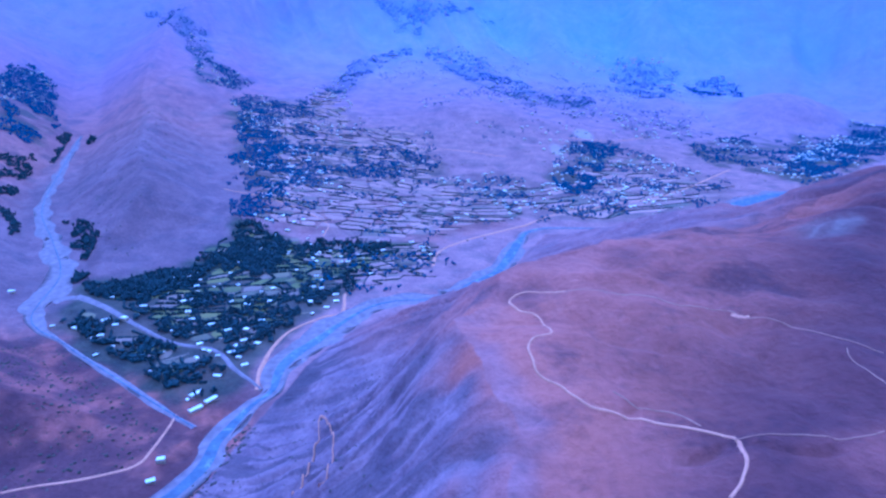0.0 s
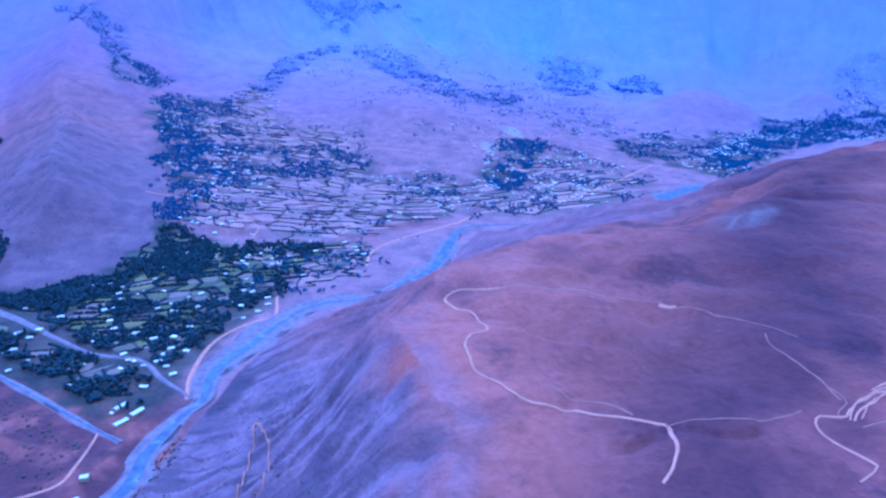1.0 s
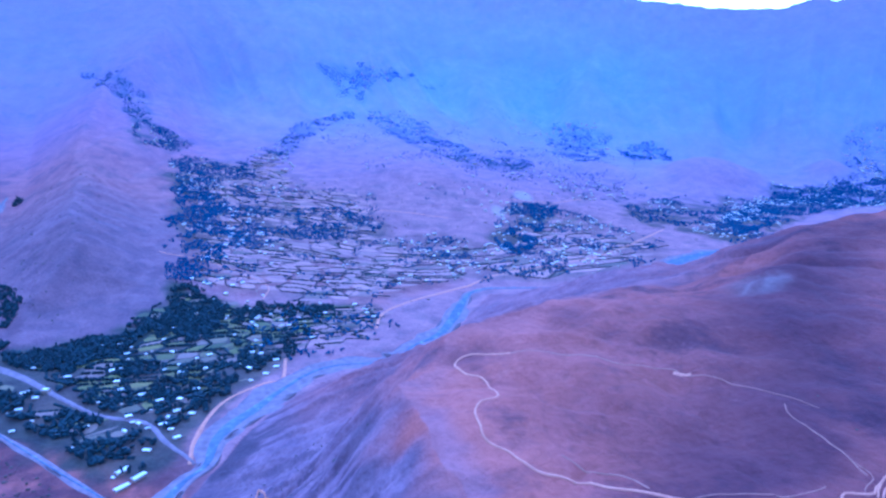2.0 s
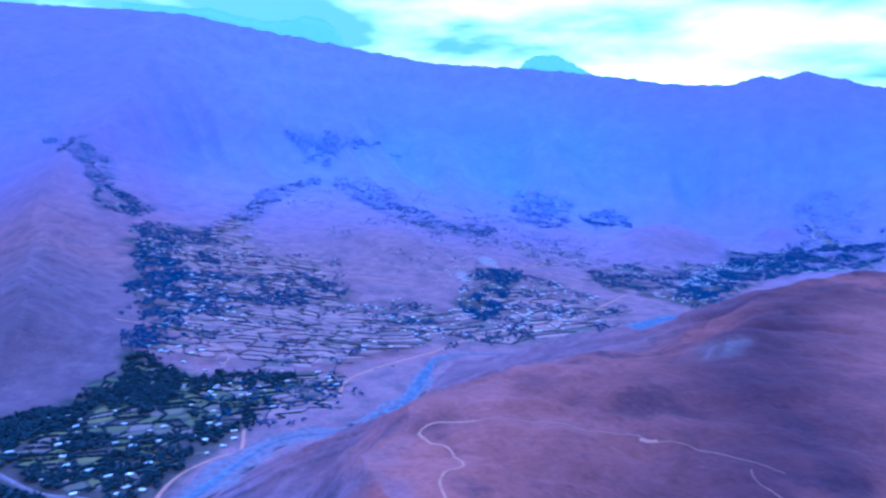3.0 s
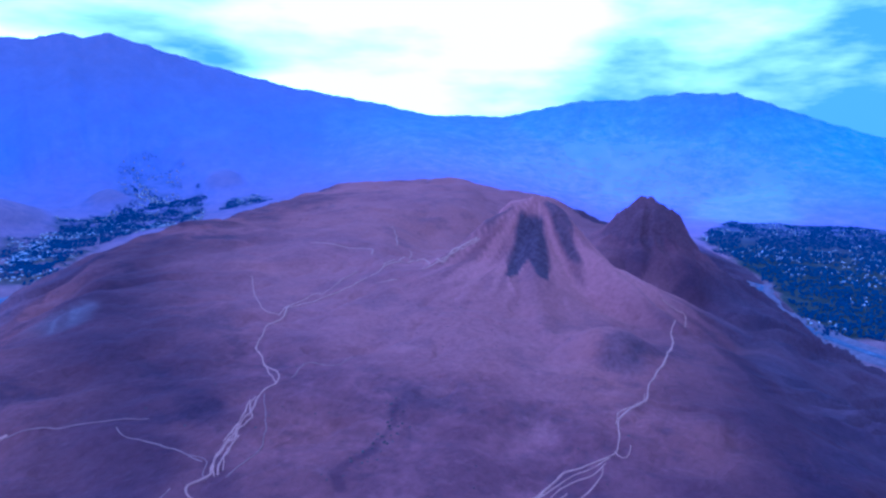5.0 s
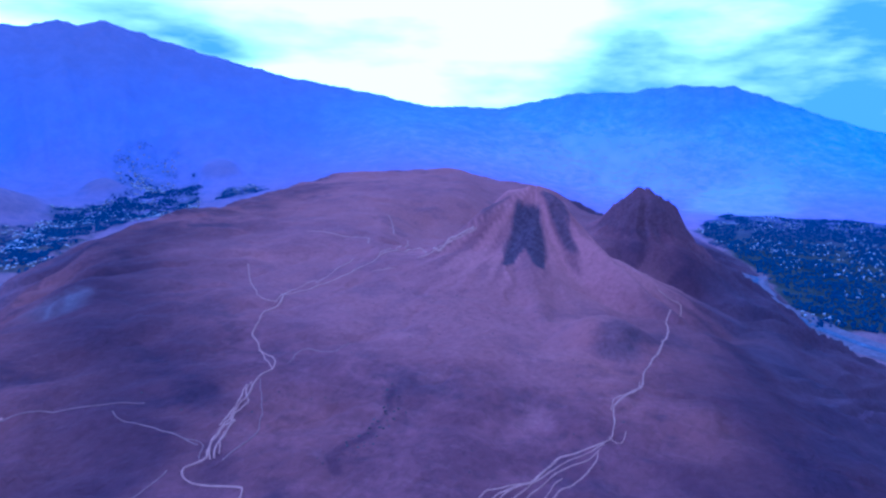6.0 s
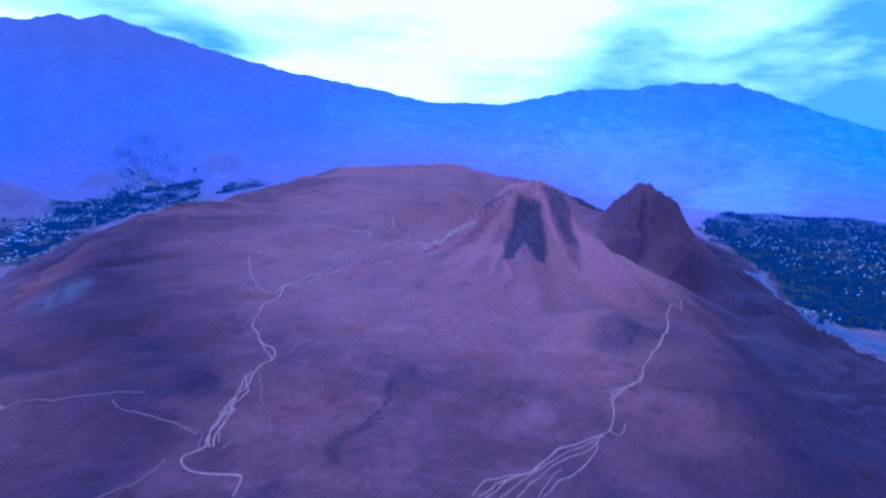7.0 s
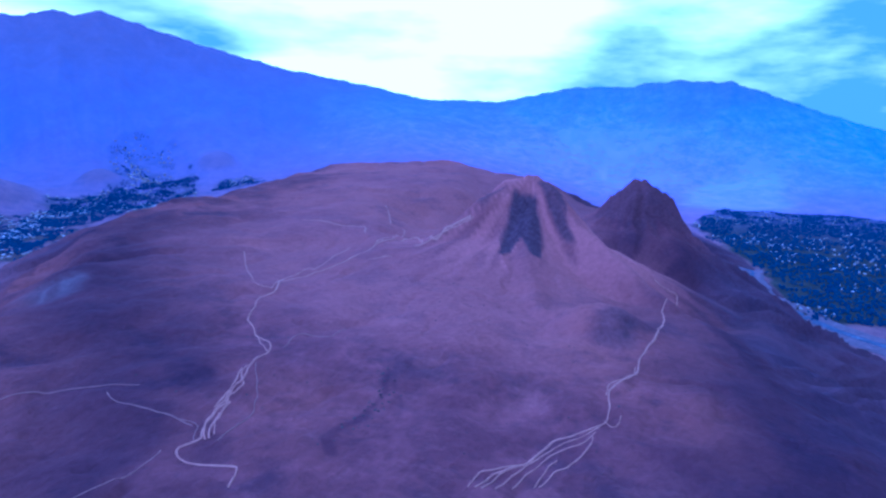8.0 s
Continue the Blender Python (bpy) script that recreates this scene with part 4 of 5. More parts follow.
GULLY_LANE = [(271, 134), (294, 131), (318, 125), (343, 123), (358, 112), (373, 104), (385, 103), (399, 105), (416, 110), (428, 111), (462, 104), (492, 107), (525, 107), (553, 107), (599, 112), (658, 120), (682, 126), (806, 133), (814, 145), (811, 162)]
track(GULLY_LANE, [1.1, 1.4, 1.9, 2.2, 2.2, 2.0, 1.7], "pale dirt lane climbing round the cone hill", 0.6)
for pts in ([(268, 140), (283, 142), (292, 137), (310, 128)],
            [(276, 129), (298, 127), (320, 122), (342, 117), (359, 109), (372, 103)],
            [(285, 124), (311, 119), (337, 115), (349, 107), (365, 104)],
            [(293, 113), (311, 114), (326, 114)],
            [(294, 112), (311, 109), (326, 105), (342, 102), (352, 101), (362, 103)],
            [(414, 110), (430, 112), (452, 104), (475, 105)],
            [(382, 102), (378, 97), (383, 95), (391, 96)],
            [(270, 137), (285, 134), (312, 126), (342, 122)]):
    track(pts, 0.95, "fanned wheel tracks spreading over the slope", 0.45, 0.45, pts[0][0] % 13 + len(pts))
for pts in ([(416, 329), (398, 326), (390, 326), (384, 350), (353, 339)], [(229, 366), (226, 353), (232, 319), (233, 296)]):
    track(pts, 1.0, "faint footpath on the brown hill", 0.35, mat=PATH_DUST)
track([(-134, 412), (-134, 465), (-140, 523), (-151, 577), (-147, 580), (-131, 540), (-118, 493), (-101, 400), (-105, 386)], 1.5, "hairpin of a pale path on the steep slope", 2.2)

LANE_LINES = [[(-623, 943), (-542, 909), (-413, 812), (-340, 787), (-292, 734), (-247, 692)], [(-252, 690), (-262, 740), (-262, 800), (-250, 850), (-215, 895), (-190, 915)]]


def off_roads(x, y, gap):
    clear = np.ones(np.shape(x), bool)
    for line in LANE_LINES:
        clear &= along(line, x, y)[0] > gap
    return clear


# ---------------------------------------------------------------- fields and hedges
rng = np.random.default_rng(7)


def blob_template(level, seed, squash=1.0, rough=0.25):
    bm = bmesh.new()
    bmesh.ops.create_icosphere(bm, subdivisions=level, radius=1.0)
    r = random.Random(seed)
    for v in bm.verts:
        v.co *= 1 + rough * (r.random() * 2 - 1)
        v.co.z *= squash
    vs = np.array([v.co[:] for v in bm.verts])
    fs = np.array([[v.index for v in f.verts] for f in bm.faces])
    bm.free()
    return vs, fs


BLOBS = [blob_template(1, k, 0.85) for k in range(6)]


class Heap:
    """Gathers many small shapes into one mesh."""

    def __init__(self):
        self.v, self.f, self.n = [], [], 0

    def add(self, vs, fs):
        self.v.append(vs)
        self.f.append(fs + self.n)
        self.n += len(vs)

    def blob(self, x, y, z, sx, sy, sz, turn):
        vs, fs = BLOBS[int(rng.integers(len(BLOBS)))]
        c, s = math.cos(turn), math.sin(turn)
        q = vs * (sx, sy, sz)
        self.add(np.column_stack([q[:, 0] * c - q[:, 1] * s + x, q[:, 0] * s + q[:, 1] * c + y, q[:, 2] + z]), fs)

    def build(self, name, mat):
        return mesh_object(name, np.concatenate(self.v).tolist(), np.concatenate(self.f).tolist(), [mat], None, False)


plots, terraces, hedges = Heap(), Heap(), Heap()


def lay_fields(poly, long, wide, turn, hedge_share, seed, plots, high=1.0):
    """Plots in bent rows with hedges on some of their borders."""
    r = np.random.default_rng(seed)
    xs, ys = [p[0] for p in poly], [p[1] for p in poly]
    cx, cy = sum(xs) / len(xs), sum(ys) / len(ys)
    reach = max(max(xs) - min(xs), max(ys) - min(ys)) * 0.75
    rows, cols = int(reach / wide), int(reach / long)
    i, j = np.meshgrid(np.arange(-rows, rows + 1), np.arange(-cols, cols + 1), indexing="ij")
    u = j * long + (i % 2) * long * 0.5 + r.uniform(-0.28, 0.28, i.shape) * long
    v = i * wide + r.uniform(-0.25, 0.25, i.shape) * wide
    u = u + 40 * vnoise(i * wide / 120, j * long / 120, seed)
    v = v + 30 * vnoise(i * wide / 150 + 9, j * long / 150, seed + 1)
    c, s = math.cos(turn), math.sin(turn)
    X, Y = cx + u * c - v * s, cy + u * s + v * c
    Z = ground(X, Y)
    ok = inside(poly, X + 50 * fbm(X / 110, Y / 110, 3, 88), Y + 50 * fbm(X / 110 + 30, Y / 110, 3, 89)) & (along(RIVER, X, Y)[0] > 40) & (along(SIDE, X, Y)[0] > 30) & off_roads(X, Y, 10)
    todo, faces = [], []
    for a in range(i.shape[0] - 1):
        for b in range(i.shape[1] - 1):
            idx = [(a, b), (a, b + 1), (a + 1, b + 1), (a + 1, b)]
            if not all(ok[k] for k in idx):
                continue
            q = np.array([(X[k], Y[k], Z[k]) for k in idx])
            mid = q.mean(0)
            if r.random() < 0.82:
                g = mid + (q - mid) * 0.96
                grid = []
                for m in range(4):
                    for n in range(4):
                        e, f = m / 3, n / 3
                        p = g[0] * (1 - e) * (1 - f) + g[1] * e * (1 - f) + g[2] * e * f + g[3] * (1 - e) * f
                        grid.append(p)
                grid = np.array(grid)
                border = np.array([m in (0, 3) or n in (0, 3) for m in range(4) for n in range(4)])
                todo.append((grid, border))
                faces.append(np.array([(m * 4 + n, (m + 1) * 4 + n, (m + 1) * 4 + n + 1, m * 4 + n + 1) for m in range(3) for n in range(3)]))
            for p, q2 in ((q[0], q[1]), (q[0], q[3])):
                if r.random() > hedge_share:
                    continue
                size = np.hypot(*(q2 - p)[:2])
                lumps = max(2, int(size / 4.5))
                tall = r.uniform(1.0, 2.6) * high
                for k in range(lumps):
                    t = (k + r.uniform(0.2, 0.8)) / lumps
                    at = p + (q2 - p) * t
                    hedges.blob(at[0], at[1], at[2] + tall * 0.3, 2.9, r.uniform(1.0, 1.7) * (0.4 + 0.6 * high), tall, math.atan2(q2[1] - p[1], q2[0] - p[0]))
    flat = np.concatenate([g for g, _ in todo])
    flat[:, 2] = ground(flat[:, 0], flat[:, 1]) + np.where(np.concatenate([e for _, e in todo]), -0.1, 0.5)
    for k, f in enumerate(faces):
        plots.add(flat[k * 16:k * 16 + 16], f)


lay_fields(DELTA, 30, 19, 0.15, 0.62, 1, plots, 2.0)
lay_fields(TERRACES, 44, 24, -0.1, 0.46, 2, terraces)
lay_fields([(-250, 1250), (-170, 1520), (-60, 1640), (60, 1560), (0, 1330), (-70, 1250)], 50, 27, -0.1, 0.34, 3, terraces)
lay_fields([(-290, 1207), (-63, 1264), (-22, 1179), (-30, 1056), (-127, 1015), (-185, 964), (-246, 1022)], 34, 15, 0.1, 0.5, 5, terraces)
lay_fields(FAR_SIDE, 66, 36, 0.25, 0.6, 4, terraces)


for name, heap, mat, label in (("crop_fields", plots, FIELD, "patchwork of small green and fallow field plots"), ("terrace_fields", terraces, FALLOW, "dry tan terraced plots on the valley fan")):
    tagged(mesh_object(name, np.concatenate(heap.v).tolist(), np.concatenate(heap.f).tolist(), [mat], None, False), label, "fields", kind="stuff")
tagged(hedges.build("hedges", LEAF), "dark hedgerows between the field plots", "hedges", kind="stuff")

# ---------------------------------------------------------------- houses
def part(name, bm, mat, parent, label=""):
    me = bpy.data.meshes.new(name)
    bm.to_mesh(me)
    bm.free()
    me.materials.append(mat)
    ob = new(name, me)
    ob.parent = parent
    if label:
        ob["label"] = label
    return ob


def box(bm, cx, cy, cz, sx, sy, sz, taper=1.0):
    got = bmesh.ops.create_cube(bm, size=1.0)["verts"]
    for v in got:
        k = taper if v.co.z > 0 else 1.0
        v.co = Vector((cx + v.co.x * sx * k, cy + v.co.y * sy * k, cz + v.co.z * sz))
    return got


def house(long, wide, tall, roof_mat, pitched, label, group="village houses"):
    root = new("house")
    tagged(root, label, "house", group)
    bm = bmesh.new()
    box(bm, 0, 0, tall / 2 - 1, long, wide, tall + 2, 0.97)
    if not pitched:
        for sx, sy, lx, ly in ((0, wide / 2 - 0.2, long, 0.35), (0, -wide / 2 + 0.2, long, 0.35), (long / 2 - 0.2, 0, 0.35, wide), (-long / 2 + 0.2, 0, 0.35, wide)):
            box(bm, sx * 0.97, sy * 0.97, tall + 0.25, lx, ly, 0.5)
    part("wall", bm, MUD, root)
    bm = bmesh.new()
    if pitched:
        prof = [(-wide / 2 - 0.5, tall - 0.15), (0, tall + wide * 0.14), (wide / 2 + 0.5, tall - 0.15)]
        rows = []
        for x in (-long / 2 - 0.5, long / 2 + 0.5):
            rows.append([bm.verts.new((x, y, z)) for y, z in prof] + [bm.verts.new((x, y, z - 0.18)) for y, z in reversed(prof)])
        n = len(rows[0])
        for k in range(n):
            bm.faces.new((rows[0][k], rows[1][k], rows[1][(k + 1) % n], rows[0][(k + 1) % n]))
        bm.faces.new(rows[0][::-1])
        bm.faces.new(rows[1])
        bmesh.ops.recalc_face_normals(bm, faces=bm.faces)
    else:
        box(bm, 0, 0, tall + 0.1, long * 0.97 - 0.8, wide * 0.97 - 0.8, 0.3)
    part("roof", bm, roof_mat, root, "pale flat roof")
    bm = bmesh.new()
    box(bm, long * 0.12, -wide / 2 - 0.02, 1.0, 1.1, 0.14, 2.0)
    part("door", bm, WOOD, root)
    for x in (-0.32, -0.1, 0.34):
        bm = bmesh.new()
        box(bm, long * x, -wide / 2 - 0.01, 1.7, 1.0, 0.12, 1.1)
        part("window", bm, PANE, root)
    return root


HOUSE_KINDS = [(11, 7, 3.3, TIN, True, "mud house with a bright white sheet-metal roof"), (13, 6.5, 3.4, TIN, True, "long mud house with a white sheet roof"),
               (9, 8, 3.2, MUDROOF, False, "flat-roofed mud-brick house among trees"), (12, 9, 5.6, TIN, False, "two-storey mud house with a whitened roof"),
               (8, 6, 3.0, TIN, False, "small mud house with a pale roof")]
kits = [house(*k) for k in HOUSE_KINDS]
used = [False] * len(kits)
HOUSE_SITES = []


def place_house(kind, x, y, turn, z=None, size=0.85):
    if z is None:
        z = float(ground(np.array([x]), np.array([y]))[0])
    m = pose(x, y, z + 0.2, 0, 0, turn) @ Matrix.Scale(size, 4)
    HOUSE_SITES.append((x, y))
    if used[kind]:
        copy_thing(kits[kind], m)
    else:
        kits[kind].matrix_basis = m
        used[kind] = True


VILLAGE = [(-722, 953), (-530, 872), (-506, 879), (-509, 859), (-593, 845), (-559, 842), (-499, 926), (-444, 944), (-381, 1017), (-334, 989), (-319, 1004), (-340, 936), (-420, 903),
           (-405, 880), (-417, 840), (-370, 863), (-340, 845), (-313, 845), (-301, 879), (-341, 818), (-310, 797), (-312, 778), (-362, 798), (-285, 806), (-403, 775), (-284, 745),
           (-308, 715), (-305, 548), (-302, 518), (-478, 791), (-512, 824)]
HAMLET = [(-412, 1332), (-366, 1286), (-386, 1260), (-317, 1255), (-234, 1211), (-202, 1167), (-158, 1189), (-274, 1131), (-336, 1170), (-108, 1243), (-86, 1215), (-81, 1188), (-68, 1172),
          (-176, 1252), (-167, 1072), (-255, 1011), (-244, 946), (-205, 953), (-232, 905), (-215, 928), (-210, 978), (-215, 1127)]
for k, (x, y) in enumerate(VILLAGE + HAMLET):
    place_house((0, 1, 3, 0, 4)[k % 5], x, y, 10 + 25 * math.sin(k * 2.1))
hr = np.random.default_rng(11)


def candidates(poly, count, seed, cell, cut):
    xs, ys = [p[0] for p in poly], [p[1] for p in poly]
    X, Y = hr.uniform(min(xs), max(xs), count), hr.uniform(min(ys), max(ys), count)
    keep = inside(poly, X, Y) & (vnoise(X / cell, Y / cell, seed) > cut) & (along(RIVER_NEAR, X, Y)[0] > 60) & (hummocks(X, Y) < 14) & ~inside(FOOT, X, Y)
    X, Y = X[keep], Y[keep]
    return X, Y, ground(X, Y)


def scatter_houses(poly, count, seed, gap=13.0):
    """Houses in loose clusters."""
    done = 0
    for x, y, z in zip(*candidates(poly, count * 25, seed, 90, -0.1)):
        if done >= count:
            break
        if any(abs(x - a) + abs(y - b) < gap for a, b in HOUSE_SITES):
            continue
        place_house(int(hr.integers(5)), x, y, hr.uniform(-40, 40), z, hr.uniform(0.5, 0.8))
        done += 1


scatter_houses(DELTA, 55, 3)
scatter_houses(TERRACES, 75, 4)
scatter_houses(FAR_SIDE, 100, 5)
shed = house(15, 5.5, 3.6, TIN, True, "long white-roofed shed beside the river road", "riverside sheds")
shed.name = "shed"
shed["category"] = "shed"
spots = [(-318, 672, 55), (-306, 640, 52), (-296, 660, 57)]
for k, (x, y, turn) in enumerate(spots):
    m = pose(x, y, float(ground(np.array([x]), np.array([y]))[0]) + 0.2, 0, 0, turn)
    if k:
        copy_thing(shed, m)
    else:
        shed.matrix_basis = m

far_walls, far_roofs = Heap(), Heap()
CUBE_V = np.array([(x, y, z) for x in (-0.5, 0.5) for y in (-0.5, 0.5) for z in (0, 1)], float)
CUBE_F = np.array([(0, 1, 3, 2), (4, 6, 7, 5), (0, 4, 5, 1), (2, 3, 7, 6), (0, 2, 6, 4), (1, 5, 7, 3)])


def far_houses(poly, count, seed, size=1.0):
    for n, (x, y, z) in enumerate(zip(*candidates(poly, count * 25, seed, 130, 0.0))):
        if n >= count:
            break
        a, l, w, t = hr.uniform(-0.8, 0.8), size * hr.uniform(5, 10), size * hr.uniform(4, 6), hr.uniform(3, 4.5)
        c, s = math.cos(a), math.sin(a)
        for heap, grow, z0, z1 in ((far_walls, 1.0, z - 2, z + t), (far_roofs, 1.06, z + t, z + t + 0.5)):
            q = CUBE_V * (l * grow, w * grow, z1 - z0)
            heap.add(np.column_stack([q[:, 0] * c - q[:, 1] * s + x, q[:, 0] * s + q[:, 1] * c + y, q[:, 2] + z0]), CUBE_F)


far_houses(EAST_VALLEY, 420, 8, 0.7)
far_houses(VALLEY_END, 300, 9)
far_houses(VALLEY_HEAD, 80, 13)
far_houses(GROVE_EAST, 70, 12)
far_houses(FAN, 130, 44)
far_houses(FAR_SIDE, 130, 19)
far_houses(TERRACES, 110, 20)
for k, (poly, count) in enumerate(((STREAK, 46), (UPPER, 18), (UPPER_EAST, 46), (NECK, 30), (SIDE_ORCHARD, 70), (UPPER_ROW, 46), (UPPER_FIELDS, 16), (UPPER_HAMLET, 70), (UPPER_WEST, 24), (GORGE, 10), (VALLEY_UP, 40), (VALLEY_RIM, 150))):
    far_houses(poly, count, 14 + k)
tagged(far_walls.build("far_house_walls", MUD), "mud walls of the far-off village houses", "houses", kind="stuff")
tagged(far_roofs.build("far_house_roofs", TIN), "pale roofs of the far-off village houses", "roofs", kind="stuff")

# ---------------------------------------------------------------- trees
def tree(high, wide, seed, label):
    """A trunk with limbs, and a crown of many small leaf clumps with gaps."""
    r = random.Random(seed)
    root = new("tree")
    tagged(root, label, "tree", "village trees")
    bm = bmesh.new()
    def limb(a, b, ra, rb):
        way = (b - a)
        side = way.orthogonal().normalized()
        other = way.cross(side).normalized()
        rings = []
        for p, rad in ((a, ra), (b, rb)):
            rings.append([bm.verts.new(p + side * (rad * math.cos(k * math.tau / 6)) + other * (rad * math.sin(k * math.tau / 6))) for k in range(6)])
        for k in range(6):
            bm.faces.new((rings[0][k], rings[0][(k + 1) % 6], rings[1][(k + 1) % 6], rings[1][k]))
    fork = Vector((r.uniform(-0.2, 0.2), r.uniform(-0.2, 0.2), high * 0.3))
    limb(Vector((0, 0, -0.6)), fork, 0.28, 0.2)
    limb(fork, Vector((0, 0, high * 0.85)), 0.2, 0.05)
    ends = []
    for k in range(6):
        a = k * 1.05 + r.random()
        e = Vector((math.cos(a) * wide * 0.34, math.sin(a) * wide * 0.34, high * r.uniform(0.45, 0.8)))
        limb(fork + Vector((0, 0, high * 0.03 * k)), e, 0.12, 0.03)
        ends.append(e)
    part("trunk", bm, BARK, root, "grey tapering trunk with limbs")
    heap = Heap()
    for k in range(46):
        a, u, h = r.uniform(0, math.tau), math.sqrt(r.random()), r.uniform(0.28, 1.0)
        reach = wide * 0.5 * u * math.sin(math.pi * min(0.95, max(0.12, (h - 0.15) / 0.95))) ** 0.6
        s = r.uniform(0.09, 0.19) * wide
        vs, fs = BLOBS[r.randrange(6)]
        heap.add(vs * (s, s * r.uniform(0.7, 1.1), s * r.uniform(0.6, 0.9)) + (math.cos(a) * reach, math.sin(a) * reach, high * h), fs)
    crown = heap.build("crown", LEAF)
    crown.parent = root
    return root


kinds = [tree(8, 7, 1, "broad dark green orchard tree beside the fields"), tree(10, 8.5, 2, "large dark green walnut tree in the village"),
         tree(13, 3.6, 3, "tall slender dark green poplar beside a field"), tree(6.5, 6, 4, "low rounded dark green fruit tree")]
taken = [False] * len(kinds)
grove = Heap()
tr = np.random.default_rng(23)


def plant(poly, count, seed, cut, near=0, cell=55.0, big=1.0, lumps=3, heap=None):
    """Trees in uneven clumps: the first ones single things, the rest one mass."""
    xs, ys = [p[0] for p in poly], [p[1] for p in poly]
    X, Y = tr.uniform(min(xs), max(xs), count * 12), tr.uniform(min(ys), max(ys), count * 12)
    wx, wy = X + 40 * fbm(X / 90, Y / 90, 3, 86), Y + 40 * fbm(X / 90 + 30, Y / 90, 3, 87)
    keep = inside(poly, wx, wy) & (along(RIVER_NEAR, X, Y)[0] > 34) & (along(SIDE, X, Y)[0] > 26) & off_roads(X, Y, 10) & ~inside(FOOT, X, Y)
    keep &= hummocks(X, Y) < 18
    keep &= (vnoise(X / cell, Y / cell, seed) + 0.6 * vnoise(X / cell * 2.7, Y / cell * 2.7, seed + 1)) > cut
    X, Y = X[keep][:count], Y[keep][:count]
    Z = ground(X, Y)
    sites = np.array(HOUSE_SITES)
    for n, (x, y, z) in enumerate(zip(X, Y, Z)):
        if np.min(np.hypot(sites[:, 0] - x, sites[:, 1] - y)) < 7:
            continue
        if n < near:
            k = int(tr.integers(4))
            m = pose(x, y, z, 0, 0, tr.uniform(0, 360))
            if taken[k]:
                copy_thing(kinds[k], m)
            else:
                kinds[k].matrix_basis = m
                taken[k] = True
            continue
        tall, wide = tr.uniform(5, 9) * big, tr.uniform(2.6, 4.6) * big
        if tr.random() < 0.2:
            tall, wide = tall * 1.5, wide * 0.5
        for k in range(lumps):
            a, s = tr.uniform(0, math.tau), tr.uniform(0.55, 0.8)
            heap.blob(x + math.cos(a) * wide * 0.5, y + math.sin(a) * wide * 0.5, z + tall * (0.3 + 0.5 * k / lumps), wide * s, wide * s * tr.uniform(0.8, 1.2), tall * 0.32, a)


plant(BAND, 1500, 31, -0.3, 110, 60, 1.0, 4, grove)
plant(DELTA, 1700, 33, 0.05, 110, 60, 1.0, 4, grove)
for bank, count in (([(-1106, 1516), (-1154, 1714), (-1104, 1674), (-1018, 1471), (-896, 1225), (-867, 1148)], 420), ([(-1217, 1963), (-1113, 1949), (-1064, 1755), (-1075, 1692)], 200),
                    ([(-842, 1297), (-753, 1243), (-672, 1078), (-672, 1048), (-756, 1185)], 200), ([(-640, 1010), (-700, 1110), (-690, 1060), (-660, 1000)], 60)):
    plant(bank, count, 36, -0.5, 0, 50, 1.0, 3, grove)
plant([(-379, 641), (-392, 673), (-369, 668), (-348, 631)], 40, 36, -2.0, 0, 50, 1.0, 3, grove)
tagged(grove.build("orchard_trees", LEAF), "dark green orchard trees massed round the fields", "trees", kind="stuff")
woods = Heap()
plant([(-290, 1207), (-63, 1264), (-22, 1179), (-30, 1056), (-127, 1015), (-185, 964), (-246, 1022)], 160, 33, 0.2, 0, 40, 0.9, 3, woods)
plant(TERRACES, 1300, 35, 0.35, 0, 60, 0.7, 3, woods)
plant(TERRACES_WEST, 2900, 32, -0.05, 0, 70, 0.75, 3, woods)
plant([(-480, 1340), (-540, 1500), (-700, 1950), (-560, 2000), (-430, 1700), (-400, 1400)], 1100, 34, -0.1, 0, 60, 0.85, 3, woods)
plant(FAR_SIDE, 900, 37, 0.15, 0, 70, 0.9, 2, woods)
plant(FAN, 600, 61, 0.5, 0, 85, 0.8, 2, woods)
plant(GROVE, 1100, 38, -0.1, 0, 70, 0.95, 2, woods)
plant(GROVE_EAST, 1100, 38, 0.0, 0, 60, 1.0, 2, woods)
plant(VALLEY_END, 3800, 39, 0.0, 0, 60, 1.0, 2, woods)
plant(VALLEY_HEAD, 260, 40, 0.0, 0, 70, 1.0, 2, woods)
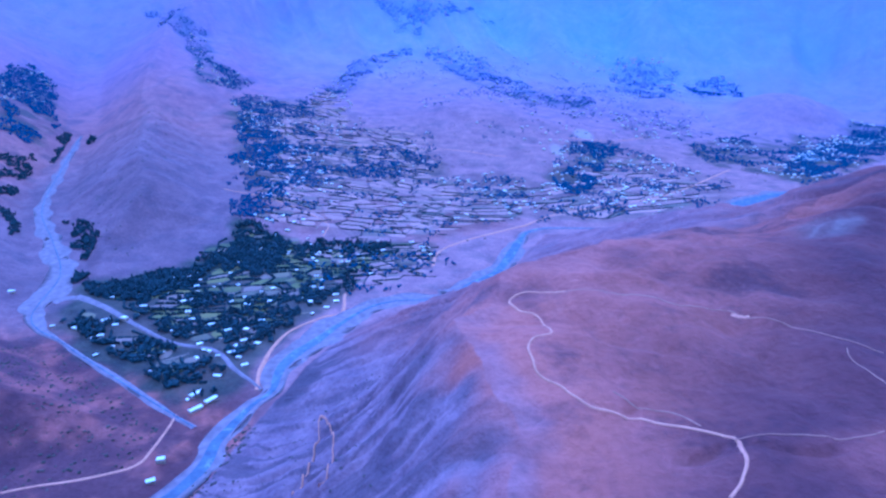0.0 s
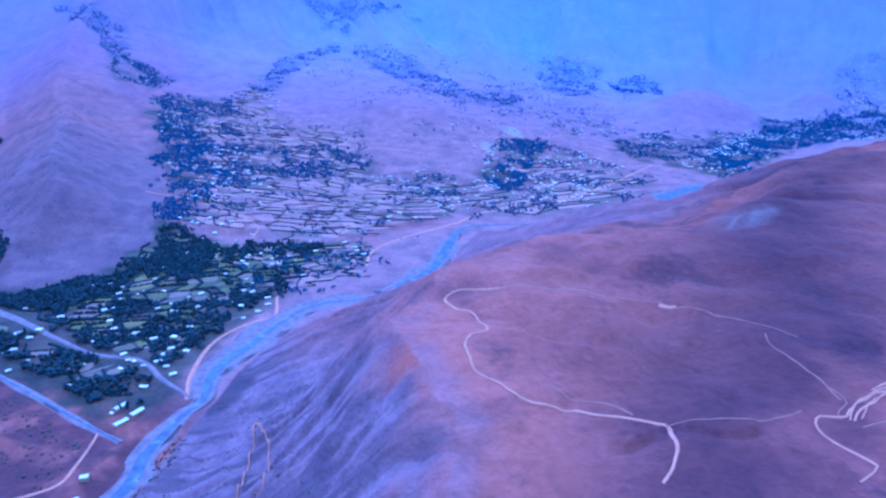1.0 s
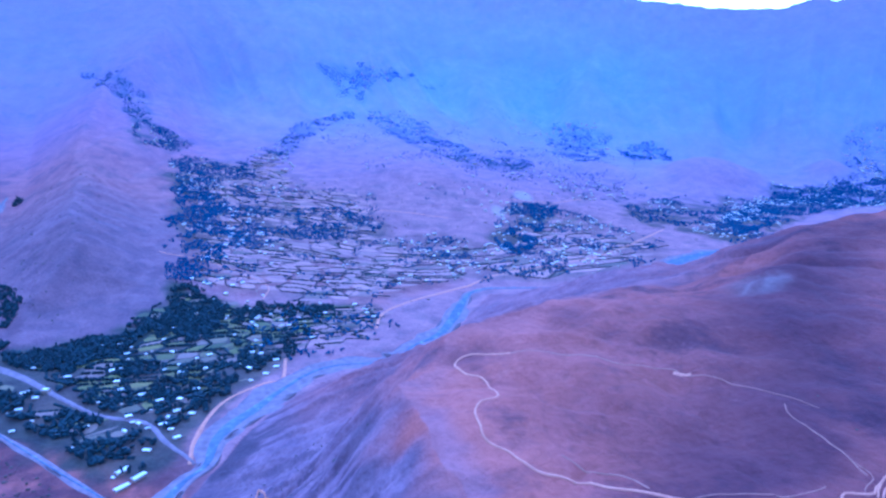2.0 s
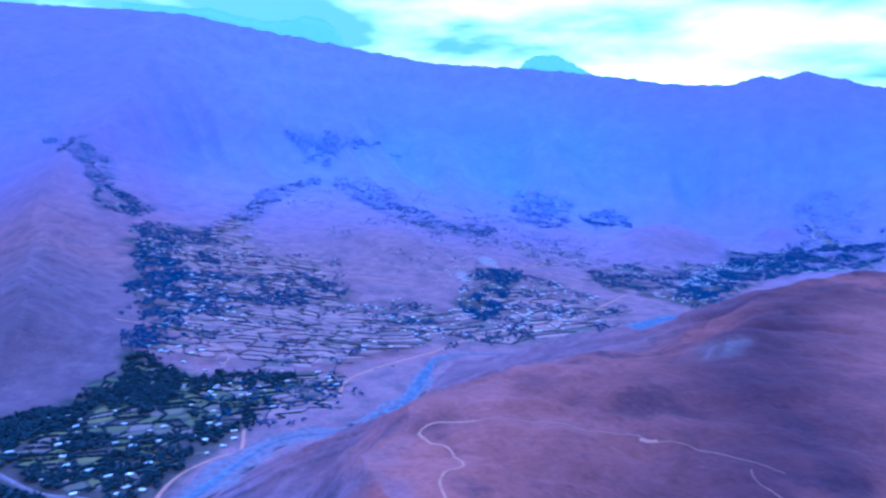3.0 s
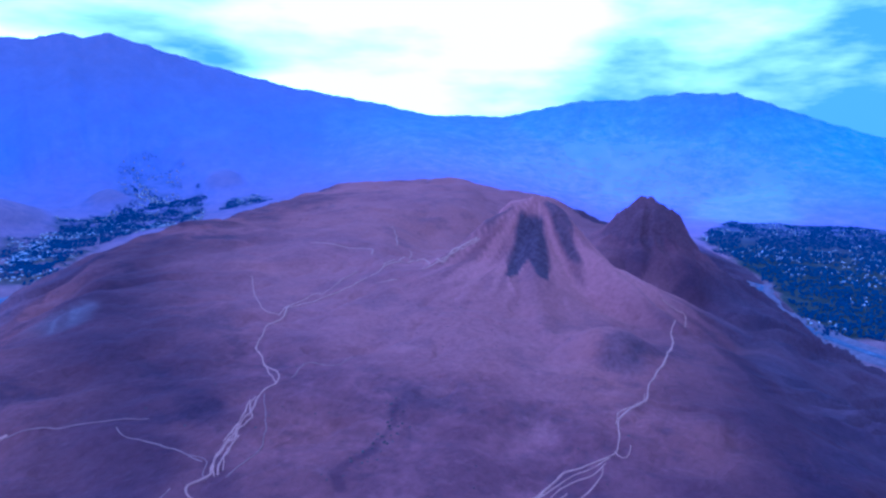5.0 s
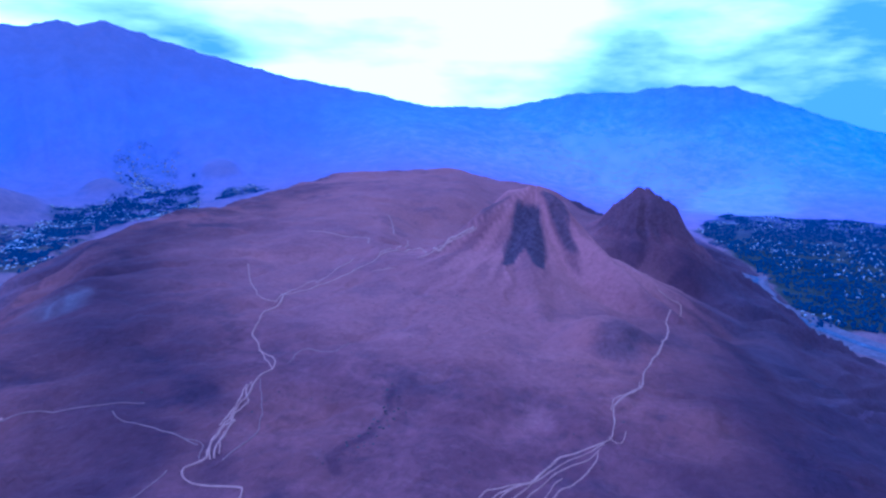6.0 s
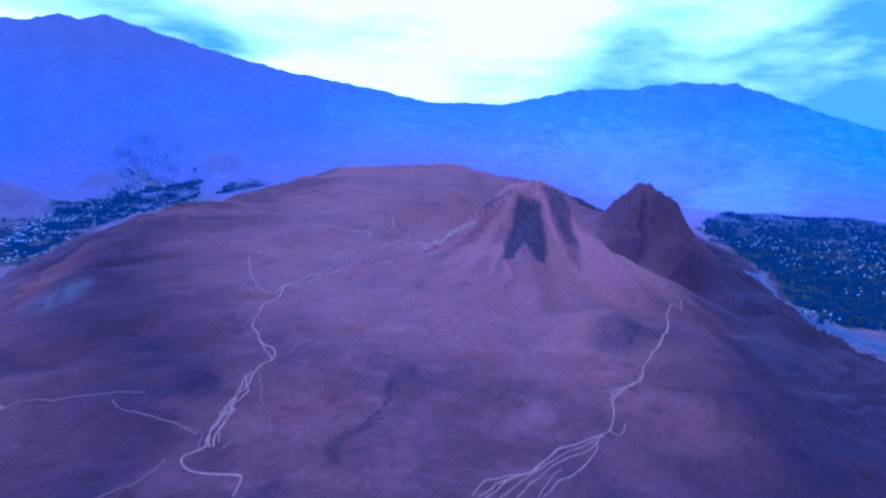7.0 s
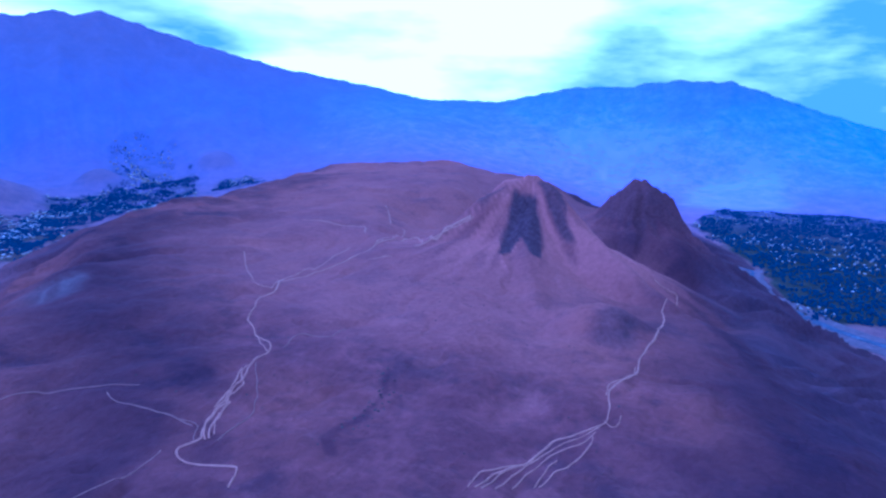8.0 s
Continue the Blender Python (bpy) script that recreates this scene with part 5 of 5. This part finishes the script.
for poly, count, cut in ((STREAK, 900, -0.2), (UPPER, 700, -0.2), (UPPER_EAST, 700, 0.0), (NECK, 700, -0.3), (UPPER_ROW, 500, -0.1), (UPPER_FIELDS, 500, -0.3), (UPPER_HAMLET, 350, 0.35), (UPPER_WEST, 500, -0.3), (GORGE, 400, -0.3), (VALLEY_UP, 500, -0.2), (VALLEY_RIM, 1800, -0.1)):
    plant(poly, count, 41, cut, 0, 45, 0.85, 2, woods)
plant(SIDE_ORCHARD, 1100, 43, -0.3, 0, 90, 1.2, 2, woods)
plant(EAST_VALLEY, 9000, 45, -0.45, 0, 70, 0.95, 2, woods)
tagged(woods.build("far_woods", HAZE_LEAF), "dark mass of far orchards along the valleys", "woods", kind="stuff")

# ---------------------------------------------------------------- scrub and boulders
scrub = Heap()


def sow(poly, count, low, high, cut=-2.0, seed=50):
    xs, ys = [p[0] for p in poly], [p[1] for p in poly]
    X, Y = tr.uniform(min(xs), max(xs), count * 6), tr.uniform(min(ys), max(ys), count * 6)
    keep = inside(poly, X, Y) & (vnoise(X / 45, Y / 45, seed) > cut)
    X, Y = X[keep][:count], Y[keep][:count]
    for x, y, z in zip(X, Y, ground(X, Y)):
        s = tr.uniform(low, high)
        scrub.blob(x, y, z + s * 0.2, s, s * tr.uniform(0.6, 1.2), s * 0.6, tr.uniform(0, 6))


sow([(-330, 540), (-330, 600), (-540, 780), (-800, 820), (-800, 480), (-430, 480)], 1300, 0.7, 2.4)
sow([(-260, 520), (-100, 640), (-20, 430), (-60, 380), (0, 220), (-150, 300)], 160, 0.6, 1.5)
sow([(200, 150), (260, 420), (600, 420), (620, 140), (420, 20)], 70, 0.4, 0.9)
sow([(262, 220), (262, 232), (296, 230), (332, 240), (360, 258), (368, 250), (335, 226), (298, 219)], 45, 0.4, 1.1)
sow([(-268, 470), (-262, 540), (-240, 620), (-225, 610), (-235, 540), (-245, 470)], 90, 0.8, 2.2)
sow([(-500, 1500), (-600, 2300), (1000, 2400), (800, 1750), (400, 1450), (0, 1250)], 420, 1.2, 2.8, -0.2, 52)
sow([(-600, 1100), (-800, 1900), (-1000, 1900), (-900, 1450), (-700, 1100)], 160, 1.2, 2.6, -0.2, 53)
tagged(scrub.build("scrub", SHRUB), "dark scattered thorn scrub and stones", "scrub", kind="stuff")
